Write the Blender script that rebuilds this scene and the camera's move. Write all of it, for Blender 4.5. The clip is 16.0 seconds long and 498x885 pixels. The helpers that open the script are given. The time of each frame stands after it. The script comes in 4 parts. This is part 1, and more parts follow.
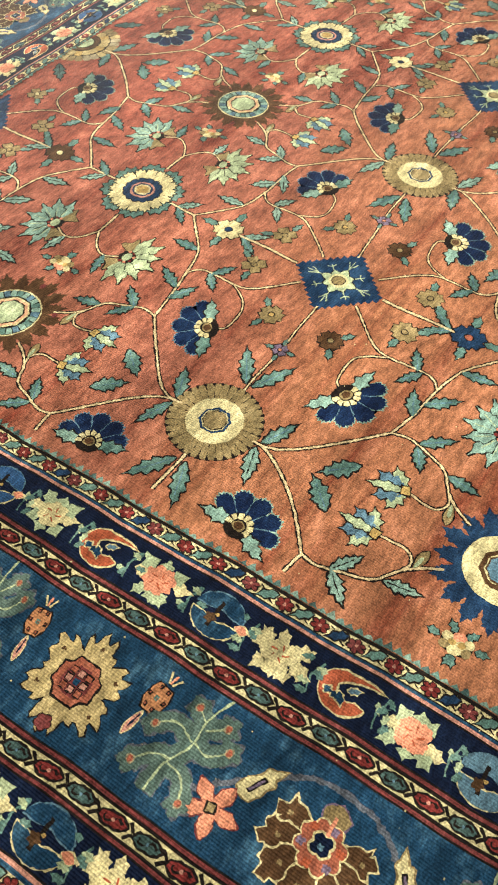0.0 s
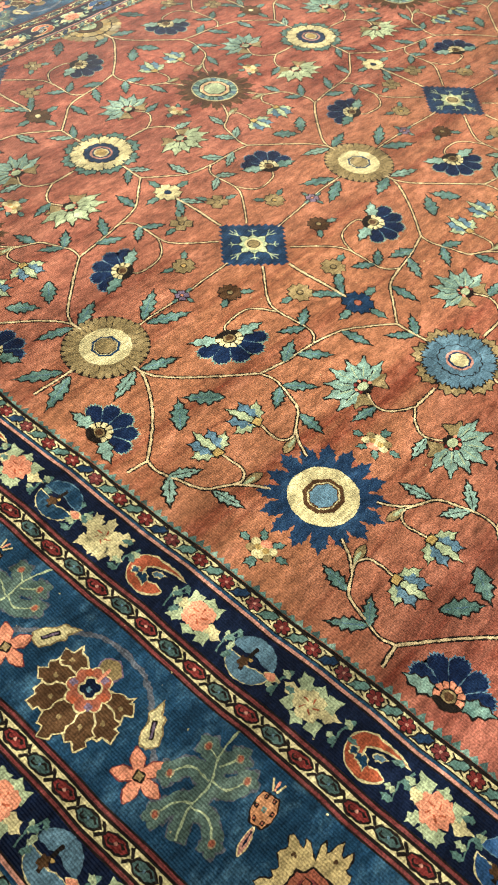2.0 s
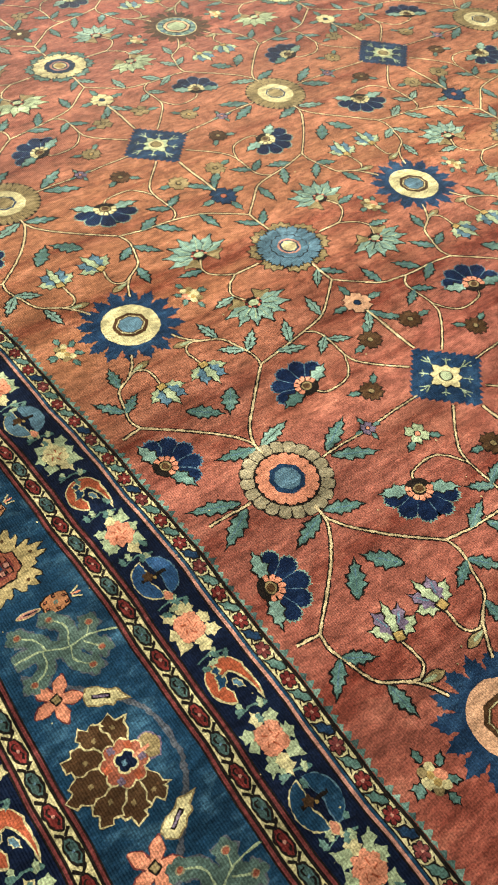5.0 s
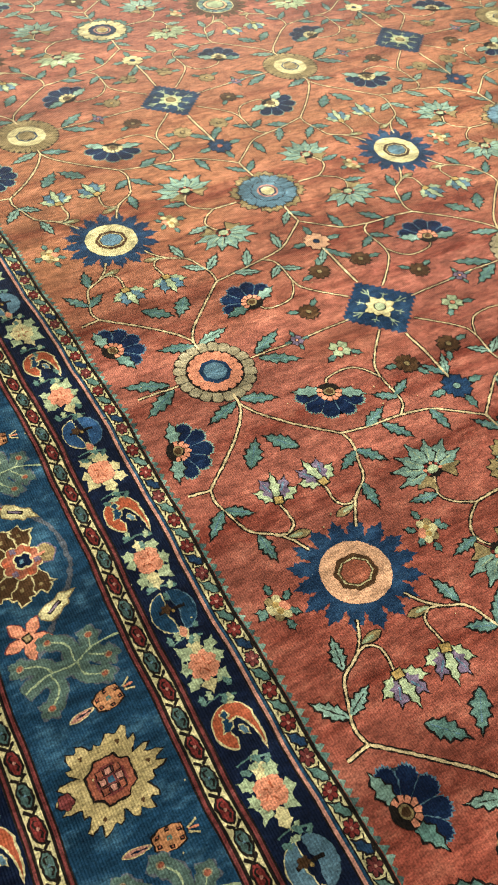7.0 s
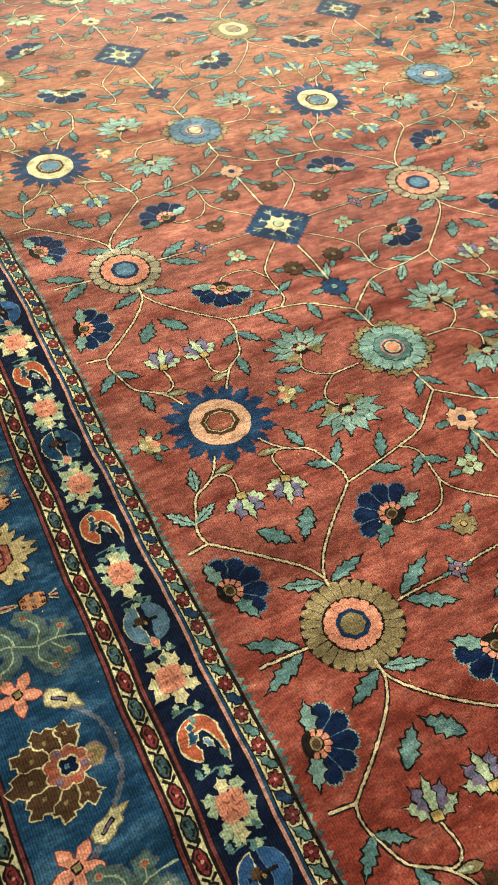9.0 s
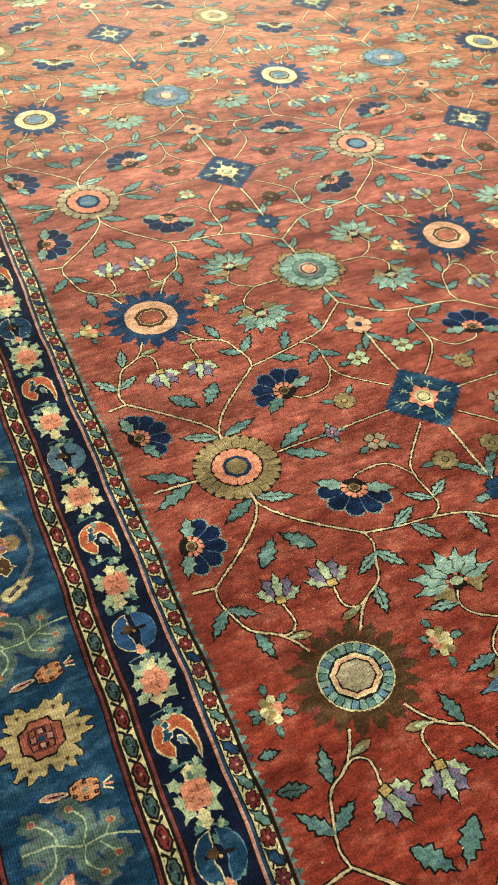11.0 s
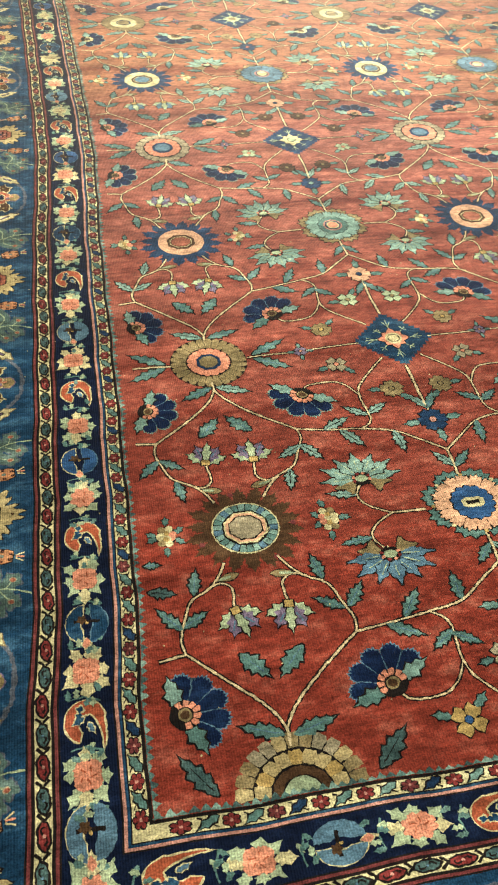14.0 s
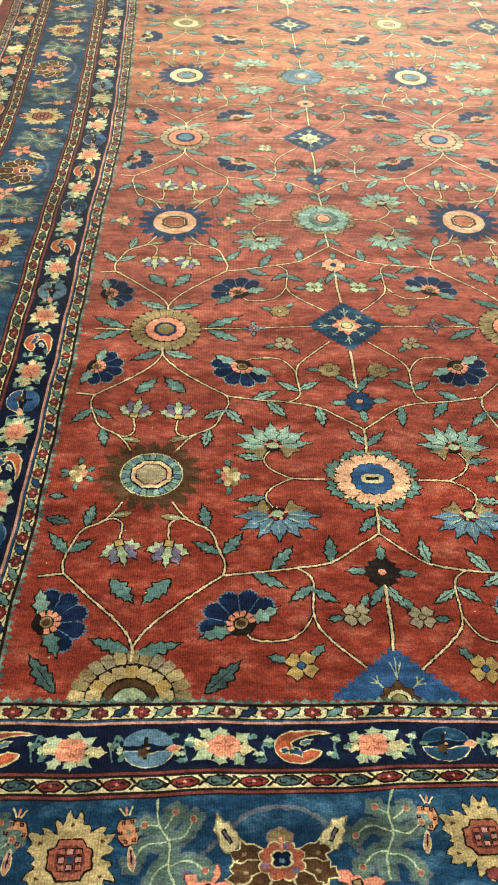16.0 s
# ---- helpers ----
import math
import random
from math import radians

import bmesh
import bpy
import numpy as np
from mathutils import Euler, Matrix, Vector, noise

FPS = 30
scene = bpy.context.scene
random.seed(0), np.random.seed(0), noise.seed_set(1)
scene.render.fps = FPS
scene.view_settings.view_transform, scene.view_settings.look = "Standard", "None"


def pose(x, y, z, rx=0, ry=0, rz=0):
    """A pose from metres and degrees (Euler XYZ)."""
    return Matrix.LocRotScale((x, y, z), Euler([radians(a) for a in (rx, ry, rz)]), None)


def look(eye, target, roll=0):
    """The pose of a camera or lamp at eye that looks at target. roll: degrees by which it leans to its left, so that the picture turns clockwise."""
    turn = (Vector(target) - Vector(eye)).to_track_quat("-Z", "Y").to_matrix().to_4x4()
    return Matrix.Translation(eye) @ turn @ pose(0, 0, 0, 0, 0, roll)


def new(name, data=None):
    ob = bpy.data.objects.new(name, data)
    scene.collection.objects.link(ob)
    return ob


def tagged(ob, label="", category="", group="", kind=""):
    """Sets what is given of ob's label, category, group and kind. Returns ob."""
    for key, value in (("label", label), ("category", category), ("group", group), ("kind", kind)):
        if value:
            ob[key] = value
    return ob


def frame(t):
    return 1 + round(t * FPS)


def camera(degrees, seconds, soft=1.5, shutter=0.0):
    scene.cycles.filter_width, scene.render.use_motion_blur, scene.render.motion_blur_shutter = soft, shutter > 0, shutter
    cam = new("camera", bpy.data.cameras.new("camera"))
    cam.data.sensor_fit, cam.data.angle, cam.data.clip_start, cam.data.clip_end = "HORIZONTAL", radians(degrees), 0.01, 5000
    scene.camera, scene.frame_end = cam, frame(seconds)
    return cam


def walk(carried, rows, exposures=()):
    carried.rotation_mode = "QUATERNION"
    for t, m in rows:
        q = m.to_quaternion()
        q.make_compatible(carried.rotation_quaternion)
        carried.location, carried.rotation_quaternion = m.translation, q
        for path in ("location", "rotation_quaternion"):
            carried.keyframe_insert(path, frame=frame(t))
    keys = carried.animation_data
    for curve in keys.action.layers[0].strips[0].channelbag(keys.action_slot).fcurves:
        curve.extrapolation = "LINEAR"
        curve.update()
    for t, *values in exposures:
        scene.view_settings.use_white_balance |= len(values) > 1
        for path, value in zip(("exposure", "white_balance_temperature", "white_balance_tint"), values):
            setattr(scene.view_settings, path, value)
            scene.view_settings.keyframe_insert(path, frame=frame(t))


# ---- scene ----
cam = camera(33.8, 16.0, soft=2.2)
PATH = [
    (0, (-1.01, 3.384, 1.489), (0.022, 4.055, -0.087), 2.6),
    (0.5, (-1.014, 3.254, 1.484), (0.002, 3.977, -0.08), 2.4),
    (1, (-1.045, 3.109, 1.494), (-0.041, 3.86, -0.063), 3.2),
    (1.5, (-1.025, 2.963, 1.505), (-0.036, 3.758, -0.042), 3.1),
    (2, (-0.953, 2.819, 1.52), (0.013, 3.643, -0.026), 3.2),
    (2.5, (-0.925, 2.665, 1.52), (0.018, 3.517, -0.025), 3.1),
    (3, (-0.961, 2.48, 1.52), (-0.037, 3.357, -0.022), 2.9),
    (3.5, (-0.964, 2.309, 1.545), (-0.059, 3.208, 0.006), 3.0),
    (4, (-0.884, 2.167, 1.546), (-0.003, 3.095, 0.009), 3.1),
    (4.2, (-0.852, 2.103, 1.555), (0.009, 3.041, 0.013), 3.2),
    (6.3, (-0.78, 1.49, 1.589), (-0.039, 2.556, 0.068), 4.3),
    (6.5, (-0.759, 1.432, 1.586), (-0.038, 2.514, 0.067), 4.6),
    (7, (-0.738, 1.295, 1.596), (-0.055, 2.399, 0.074), 3.4),
    (7.5, (-0.767, 1.096, 1.608), (-0.083, 2.208, 0.093), 2.5),
    (8, (-0.761, 0.959, 1.62), (-0.074, 2.075, 0.109), 2.9),
    (8.5, (-0.704, 0.827, 1.621), (-0.033, 1.951, 0.109), 3.4),
    (9, (-0.663, 0.684, 1.629), (-0.008, 1.818, 0.117), 3.4),
    (9.5, (-0.669, 0.526, 1.639), (-0.023, 1.672, 0.133), 3.1),
    (10, (-0.69, 0.344, 1.655), (-0.044, 1.501, 0.157), 3.4),
    (10.2, (-0.676, 0.288, 1.661), (-0.032, 1.451, 0.167), 3.5),
    (12.3, (-0.579, -0.295, 1.696), (-0.055, 0.966, 0.235), 4.0),
    (12.5, (-0.565, -0.33, 1.706), (-0.058, 0.941, 0.247), 4.1),
    (13, (-0.486, -0.414, 1.713), (-0.028, 0.874, 0.254), 4.3),
    (13.5, (-0.38, -0.519, 1.713), (0.01, 0.793, 0.254), 4.2),
    (14, (-0.308, -0.578, 1.698), (0.014, 0.755, 0.243), 4.0),
    (14.5, (-0.227, -0.682, 1.7), (0.029, 0.667, 0.246), 3.8),
    (15, (-0.101, -0.756, 1.733), (0.09, 0.604, 0.279), 3.6),
    (15.5, (0.057, -0.803, 1.742), (0.187, 0.569, 0.292), 3.4),
    (16, (0.193, -0.854, 1.745), (0.265, 0.526, 0.299), 2.9),
]
walk(cam, [(t, look(eye, target, roll)) for t, eye, target, roll in PATH],
     exposures=[(0.0, 0.19, 6500, 8), (4.0, 0.18, 6500, 6), (7.0, 0.26, 6500, 4), (10.0, 0.46, 6550, 3), (13.0, 0.58, 6600, 3), (16.0, 0.60, 6550, 4)])

# ---- light: a dim indoor room, warmish unseen lights added overhead ----
world = bpy.data.worlds.new("room_world")
scene.world = world
world.use_nodes = True
world.node_tree.nodes["Background"].inputs["Color"].default_value = (0.95, 0.97, 1.0, 1)
world.node_tree.nodes["Background"].inputs["Strength"].default_value = 0.05


def lamp(name, x, y, z, size, watts, colour):
    data = bpy.data.lights.new(name, "AREA")
    data.shape, data.size, data.energy, data.color = "DISK", size, watts, colour
    ob = new(name, data)
    ob.matrix_world = pose(x, y, z)
    return ob


# no lamp is known here; these overhead lights are added to brighten the rug
lamp("ceiling_lamp_far", 0.9, 4.0, 3.1, 0.8, 106, (1.0, 0.93, 0.83))
lamp("ceiling_lamp_middle", 1.3, 2.3, 3.1, 1.2, 50, (1.0, 0.97, 0.94))
lamp("ceiling_lamp_near", 0.4, -1.0, 3.1, 1.2, 48, (1.0, 0.98, 0.97))
lamp("ceiling_lamp_beyond", 2.3, 8.2, 3.1, 1.6, 275, (1.0, 0.96, 0.88))

# ---- materials ----


def wool(name, colour, abrash=0.25, worn=None, fuzz=0.5, deep=None, warm=None):
    """Hand-knotted pile: knot speckle, warp ribs along the length, dye bands along the weft, brushed and worn patches.
    With deep given, darker towards both ends, with orange light painted in between.
    """
    m = bpy.data.materials.new(name)
    m.use_nodes = True
    nt = m.node_tree
    n, link = nt.nodes, nt.links.new
    bsdf = n["Principled BSDF"]
    pos = n.new("ShaderNodeNewGeometry").outputs["Position"]

    def mapped(scale, kind, **inputs):
        mp = n.new("ShaderNodeMapping")
        mp.inputs["Scale"].default_value = scale
        link(pos, mp.inputs["Vector"])
        tex = n.new(kind)
        link(mp.outputs["Vector"], tex.inputs["Vector"])
        for key, value in inputs.items():
            tex.inputs[key].default_value = value
        return tex

    def mix(fac, a, b, how="MIX"):
        mx = n.new("ShaderNodeMix")
        mx.data_type, mx.blend_type = "RGBA", how
        for socket, value in ((mx.inputs["Factor"], fac), (mx.inputs[6], a), (mx.inputs[7], b)):
            if isinstance(value, (int, float, tuple)):
                socket.default_value = value if not isinstance(value, tuple) else (*value[:3], 1)
            else:
                link(value, socket)
        return mx.outputs[2]

    def ramp(value, lo, hi, a=0.0, b=1.0):
        r = n.new("ShaderNodeMapRange")
        r.inputs["From Min"].default_value, r.inputs["From Max"].default_value = lo, hi
        r.inputs["To Min"].default_value, r.inputs["To Max"].default_value = a, b
        link(value, r.inputs["Value"])
        return r.outputs["Result"]

    bands = mapped((0.45, 7, 1), "ShaderNodeTexNoise", Scale=1.0, Detail=6.0, Roughness=0.68)
    broad = mapped((0.7, 1.1, 1), "ShaderNodeTexNoise", Scale=1.0, Detail=3.0)
    wear = mapped((9, 15, 1), "ShaderNodeTexNoise", Scale=1.0, Detail=7.0, Roughness=0.72)
    nap = mapped((1.7, 5.5, 1), "ShaderNodeTexNoise", Scale=1.0, Detail=5.0, Roughness=0.62)
    dye = mapped((0.14, 2.7, 1), "ShaderNodeTexNoise", Scale=1.0, Detail=4.0, Roughness=0.6)
    brush = mapped((26, 70, 1), "ShaderNodeTexNoise", Scale=1.0, Detail=4.0, Roughness=0.65)
    knots = mapped((190, 260, 1), "ShaderNodeTexNoise", Scale=1.0, Detail=2.0, Roughness=0.7)
    ribs = mapped((1, 0.02, 1), "ShaderNodeTexWave", Scale=56.0, Distortion=1.5, Detail=1.0)
    ribs.bands_direction = "X"
    col = tuple(colour)
    dark = tuple(c * 0.45 for c in col)
    pale = worn or tuple(min(1, c * 1.3 + 0.03) for c in col)
    shade = mix(ramp(bands.outputs["Fac"], 0.44, 0.62, 0, abrash * 3), col, dark)
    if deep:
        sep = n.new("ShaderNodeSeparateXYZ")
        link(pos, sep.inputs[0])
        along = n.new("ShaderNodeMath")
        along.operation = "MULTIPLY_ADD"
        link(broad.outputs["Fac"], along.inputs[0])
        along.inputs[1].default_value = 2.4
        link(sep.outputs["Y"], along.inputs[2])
        # orange light falling across the field's middle, painted into the wool's colour
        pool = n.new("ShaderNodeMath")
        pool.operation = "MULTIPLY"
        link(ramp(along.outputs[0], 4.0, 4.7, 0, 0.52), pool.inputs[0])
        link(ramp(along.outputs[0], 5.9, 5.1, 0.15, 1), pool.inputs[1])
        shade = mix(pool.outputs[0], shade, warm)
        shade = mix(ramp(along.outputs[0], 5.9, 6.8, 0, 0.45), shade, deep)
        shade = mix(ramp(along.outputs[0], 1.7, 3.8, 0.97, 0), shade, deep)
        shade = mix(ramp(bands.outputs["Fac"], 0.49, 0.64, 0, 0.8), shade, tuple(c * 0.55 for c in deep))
    shade = mix(ramp(wear.outputs["Fac"], 0.50, 0.70, 0, 0.36 if deep else 0.45), shade, pale)
    for tex, lo, hi, least, most in ((dye, 0.38, 0.62, 0.87, 1.13), (nap, 0.36, 0.64, 0.80, 1.20), (wear, 0.34, 0.64, 0.62, 1.34), (brush, 0.34, 0.66, 0.64, 1.34), (knots, 0.36, 0.62, 0.58, 1.32), (ribs, 0.55, 1.0, 0.96, 1.16)):
        grey = n.new("ShaderNodeCombineColor")
        level = ramp(tex.outputs["Fac"], lo, hi, least, most)
        for k in range(3):
            link(level, grey.inputs[k])
        shade = mix(1.0, shade, grey.outputs[0], "MULTIPLY")
    link(shade, bsdf.inputs["Base Color"])
    bsdf.inputs["Roughness"].default_value = 0.62
    facing = n.new("ShaderNodeLayerWeight")
    facing.inputs["Blend"].default_value = 0.5
    link(ramp(facing.outputs["Facing"], 0.36, 0.74, 0.03, 0.34), bsdf.inputs["Specular IOR Level"])
    bsdf.inputs["Sheen Weight"].default_value = 0.10 if max(col) > 0.12 else 0.004
    bsdf.inputs["Sheen Roughness"].default_value = 0.4
    bsdf.inputs["Sheen Tint"].default_value = (*[min(1, c * 0.4 + 0.6) for c in col], 1)
    height = mix(0.35, mix(0.5, knots.outputs["Fac"], brush.outputs["Fac"]), ribs.outputs["Fac"])
    bump = n.new("ShaderNodeBump")
    bump.inputs["Strength"].default_value, bump.inputs["Distance"].default_value = 0.7, 0.003
    link(height, bump.inputs["Height"])
    link(bump.outputs["Normal"], bsdf.inputs["Normal"])
    return m


def plain(name, colour, rough=0.6, scale=3.0, amount=0.25):
    """A painted or polished surface with soft mottling and fine grain."""
    m = bpy.data.materials.new(name)
    m.use_nodes = True
    nt = m.node_tree
    bsdf = nt.nodes["Principled BSDF"]
    tex = nt.nodes.new("ShaderNodeTexNoise")
    tex.inputs["Scale"].default_value, tex.inputs["Detail"].default_value = scale, 8
    mx = nt.nodes.new("ShaderNodeMix")
    mx.data_type = "RGBA"
    mx.inputs[6].default_value = (*colour, 1)
    mx.inputs[7].default_value = (*[c * (1 - amount) for c in colour], 1)
    geo = nt.nodes.new("ShaderNodeNewGeometry")
    nt.links.new(geo.outputs["Position"], tex.inputs["Vector"])
    nt.links.new(tex.outputs["Fac"], mx.inputs["Factor"])
    nt.links.new(mx.outputs[2], bsdf.inputs["Base Color"])
    bump = nt.nodes.new("ShaderNodeBump")
    bump.inputs["Strength"].default_value, bump.inputs["Distance"].default_value = 0.1, 0.002
    nt.links.new(tex.outputs["Fac"], bump.inputs["Height"])
    nt.links.new(bump.outputs["Normal"], bsdf.inputs["Normal"])
    bsdf.inputs["Roughness"].default_value = rough
    return m


# the field's orange tone stands for light on it, not for dye
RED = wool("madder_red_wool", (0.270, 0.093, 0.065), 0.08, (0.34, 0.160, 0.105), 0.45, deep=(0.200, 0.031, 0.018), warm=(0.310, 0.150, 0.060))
NAVY = wool("midnight_wool", (0.004, 0.008, 0.023), 0.1, (0.009, 0.018, 0.045))
BLUE = wool("indigo_wool", (0.011, 0.043, 0.088), 0.25, (0.080, 0.180, 0.245))
INK = wool("dark_indigo_wool", (0.012, 0.034, 0.078), 0.2, (0.035, 0.085, 0.15))
MIDBLUE = wool("mid_blue_wool", (0.022, 0.070, 0.165), 0.2)
OUT = wool("dark_brown_outline_wool", (0.010, 0.008, 0.007), 0.1, (0.022, 0.015, 0.011))
BROWN = wool("walnut_brown_wool", (0.065, 0.034, 0.016), 0.2, (0.12, 0.07, 0.035))
CREAM = wool("cream_wool", (0.50, 0.450, 0.235), 0.1, (0.62, 0.57, 0.36))
DUSTY = wool("dusty_pink_wool", (0.40, 0.20, 0.15), 0.1)
STEM = wool("pale_straw_wool", (0.52, 0.42, 0.235), 0.1)
OLIVE = wool("olive_gold_wool", (0.215, 0.165, 0.075), 0.15, (0.32, 0.26, 0.14))
PEACH = wool("peach_wool", (0.55, 0.32, 0.19), 0.1)
SAND = wool("sand_wool", (0.37, 0.295, 0.135), 0.12, (0.46, 0.39, 0.22))
RUST = wool("dull_rust_wool", (0.27, 0.085, 0.050), 0.12, (0.38, 0.17, 0.11))
DEEP = wool("deep_teal_wool", (0.045, 0.085, 0.080), 0.1, (0.10, 0.16, 0.14))
GOLD = wool("gold_wool", (0.36, 0.25, 0.085), 0.12)
TEAL = wool("teal_green_wool", (0.080, 0.160, 0.138), 0.12, (0.22, 0.32, 0.26))
AQUA = wool("pale_teal_wool", (0.17, 0.28, 0.23), 0.1, (0.30, 0.40, 0.32))
MINT = wool("pale_green_wool", (0.30, 0.37, 0.22), 0.1, (0.45, 0.49, 0.31))
SKY = wool("grey_blue_wool", (0.085, 0.165, 0.22), 0.2, (0.15, 0.25, 0.30))
MAUVE = wool("grey_purple_wool", (0.145, 0.110, 0.165), 0.15, (0.25, 0.21, 0.26))
PINK = wool("salmon_pink_wool", (0.56, 0.225, 0.135), 0.1, (0.62, 0.32, 0.21))
ORANGE = wool("rust_orange_wool", (0.32, 0.078, 0.036), 0.15)
WINE = wool("wine_red_wool", (0.140, 0.022, 0.020), 0.15, (0.26, 0.05, 0.045))
LINE = wool("brick_red_wool", (0.130, 0.031, 0.030), 0.12, (0.21, 0.075, 0.07))
CARN = wool("dark_blue_wool", (0.005, 0.013, 0.042), 0.15, (0.014, 0.038, 0.09))
CLOUD = wool("cloudy_green_wool", (0.078, 0.128, 0.110), 0.3, (0.18, 0.25, 0.21))
HAZE = wool("faded_mauve_wool", (0.085, 0.098, 0.120), 0.3, (0.16, 0.18, 0.20))
TAN = wool("tan_orange_wool", (0.40, 0.185, 0.085), 0.12, (0.47, 0.27, 0.15))
BEIGE = wool("dull_beige_wool", (0.27, 0.235, 0.145), 0.12, (0.36, 0.32, 0.22))
PALMS = [TAN, CLOUD, HAZE, BEIGE, CARN, RED, NAVY, BLUE, INK, MIDBLUE, OUT, BROWN, CREAM, DUSTY, STEM, OLIVE, PEACH, SAND, RUST, DEEP, GOLD, TEAL, AQUA, MINT, SKY, MAUVE, PINK, ORANGE, WINE, LINE]

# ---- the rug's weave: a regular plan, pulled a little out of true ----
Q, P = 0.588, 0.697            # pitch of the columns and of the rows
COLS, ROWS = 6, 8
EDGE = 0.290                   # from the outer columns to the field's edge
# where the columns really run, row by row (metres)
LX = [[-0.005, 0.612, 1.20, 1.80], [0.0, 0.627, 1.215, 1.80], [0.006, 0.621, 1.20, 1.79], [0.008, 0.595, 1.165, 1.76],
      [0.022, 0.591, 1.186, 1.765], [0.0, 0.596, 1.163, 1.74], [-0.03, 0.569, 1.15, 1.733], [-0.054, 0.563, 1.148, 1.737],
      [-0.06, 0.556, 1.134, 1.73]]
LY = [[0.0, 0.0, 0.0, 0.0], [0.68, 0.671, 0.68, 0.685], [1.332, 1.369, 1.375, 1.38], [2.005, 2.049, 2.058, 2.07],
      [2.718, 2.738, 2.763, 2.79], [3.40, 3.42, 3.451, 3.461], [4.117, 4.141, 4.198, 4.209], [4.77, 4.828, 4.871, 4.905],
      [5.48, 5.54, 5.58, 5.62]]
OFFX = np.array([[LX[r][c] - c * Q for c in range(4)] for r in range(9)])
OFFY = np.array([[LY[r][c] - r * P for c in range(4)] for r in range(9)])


def spline(values, t):
    """Catmull-Rom through evenly spaced values, level past the ends."""
    n = len(values)
    t = min(max(t, 0.0), n - 1.0)
    i = min(int(t), n - 2)
    f = t - i
    a, b, c, d = (values[min(max(i + k, 0), n - 1)] for k in (-1, 0, 1, 2))
    return b + 0.5 * f * (c - a + f * (2 * a - 5 * b + 4 * c - d + f * (3 * (b - c) + d - a)))


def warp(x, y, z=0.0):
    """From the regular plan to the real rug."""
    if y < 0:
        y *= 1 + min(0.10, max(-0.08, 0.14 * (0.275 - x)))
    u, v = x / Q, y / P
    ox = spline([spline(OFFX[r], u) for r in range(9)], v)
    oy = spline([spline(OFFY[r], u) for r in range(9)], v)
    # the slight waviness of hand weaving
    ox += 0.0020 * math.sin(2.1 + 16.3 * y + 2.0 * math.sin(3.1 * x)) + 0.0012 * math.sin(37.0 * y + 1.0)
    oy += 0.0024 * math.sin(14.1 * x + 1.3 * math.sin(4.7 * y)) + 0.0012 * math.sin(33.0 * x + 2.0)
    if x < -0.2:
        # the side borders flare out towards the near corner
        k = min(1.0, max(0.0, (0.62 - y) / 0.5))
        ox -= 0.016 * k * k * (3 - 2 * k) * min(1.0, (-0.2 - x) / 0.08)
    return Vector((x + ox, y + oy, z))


def weave(x, y, turn=0.0, sx=1, sy=1):
    """The pose of a motif at (x, y) of the plan, turned (degrees) and mirrored, following the rug's pull."""
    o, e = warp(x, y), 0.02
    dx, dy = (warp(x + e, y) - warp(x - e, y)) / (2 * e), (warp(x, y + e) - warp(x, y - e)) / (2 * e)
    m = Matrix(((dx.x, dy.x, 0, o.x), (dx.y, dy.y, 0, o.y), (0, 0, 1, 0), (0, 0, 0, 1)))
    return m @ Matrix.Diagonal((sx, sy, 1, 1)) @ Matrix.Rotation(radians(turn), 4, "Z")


# ---- drawing motifs ----
LAYER = 0.0003


class Motif:
    """Flat woven shapes, each a hair proud of the last. piece() begins a part of its own."""

    def __init__(self, seed=1):
        self.top, self.rng, self.count = 1, random.Random(seed), 0
        self.pieces = [("", [], [], [])]

    def piece(self, name):
        if not self.pieces[-1][1] and len(self.pieces) > 1:
            self.pieces.pop()
        self.pieces.append((name, [], [], []))
        return self

    def fill(self, poly, mat, layer=None, rough=0.0014):
        layer = layer or self.top
        self.top = max(self.top, layer + 1)
        self.count += 1
        _, v, f, mats = self.pieces[-1]
        pts, step = [], 0.0055
        for (x0, y0), (x1, y1) in zip(poly, list(poly[1:]) + [poly[0]]):
            k = max(1, int(math.hypot(x1 - x0, y1 - y0) / step))
            for i in range(k):
                t = i / k
                pts.append((x0 + (x1 - x0) * t + self.rng.uniform(-rough, rough), y0 + (y1 - y0) * t + self.rng.uniform(-rough, rough)))
        b, n, z = len(v), len(pts), layer * LAYER + self.count * 3e-6
        v += [(x, y, z) for x, y in pts] + [(x, y, z - LAYER) for x, y in pts]
        f += [tuple(range(b, b + n))] + [(b + i, b + n + i, b + n + (i + 1) % n, b + (i + 1) % n) for i in range(n)]
        mats += [PALMS.index(mat)] * (n + 1)
        return self

    def shape(self, poly, mat, line=OUT, wide=0.0035):
        """A filled shape with a dark woven outline round it."""
        base = self.top
        if line:
            self.fill(grow(poly, wide), line, base)
            base += 1
        return self.fill(poly, mat, base)

    def stroke(self, pts, width, mat, line=OUT, wide=0.0038):
        base = self.top
        if line:
            self.fill(ribbon(pts, width + 2 * wide), line, base)
            base += 1
        return self.fill(ribbon(pts, width), mat, base)

    def joined(self):
        v, f, mats = [], [], []
        for _, pv, pf, pm in self.pieces:
            b = len(v)
            v += pv
            f += [tuple(i + b for i in face) for face in pf]
            mats += pm
        return v, f, mats

    def add(self, v, f, mats):
        _, dv, df, dm = self.pieces[-1]
        b = len(dv)
        dv += v
        df += [tuple(i + b for i in face) for face in f]
        dm += mats

    def meshes(self, name):
        out = []
        for piece, v, f, mats in self.pieces:
            if v:
                out.append((piece or name, to_mesh(piece or name, v, f, mats)))
        return out

    def mesh(self, name):
        return to_mesh(name, *self.joined())


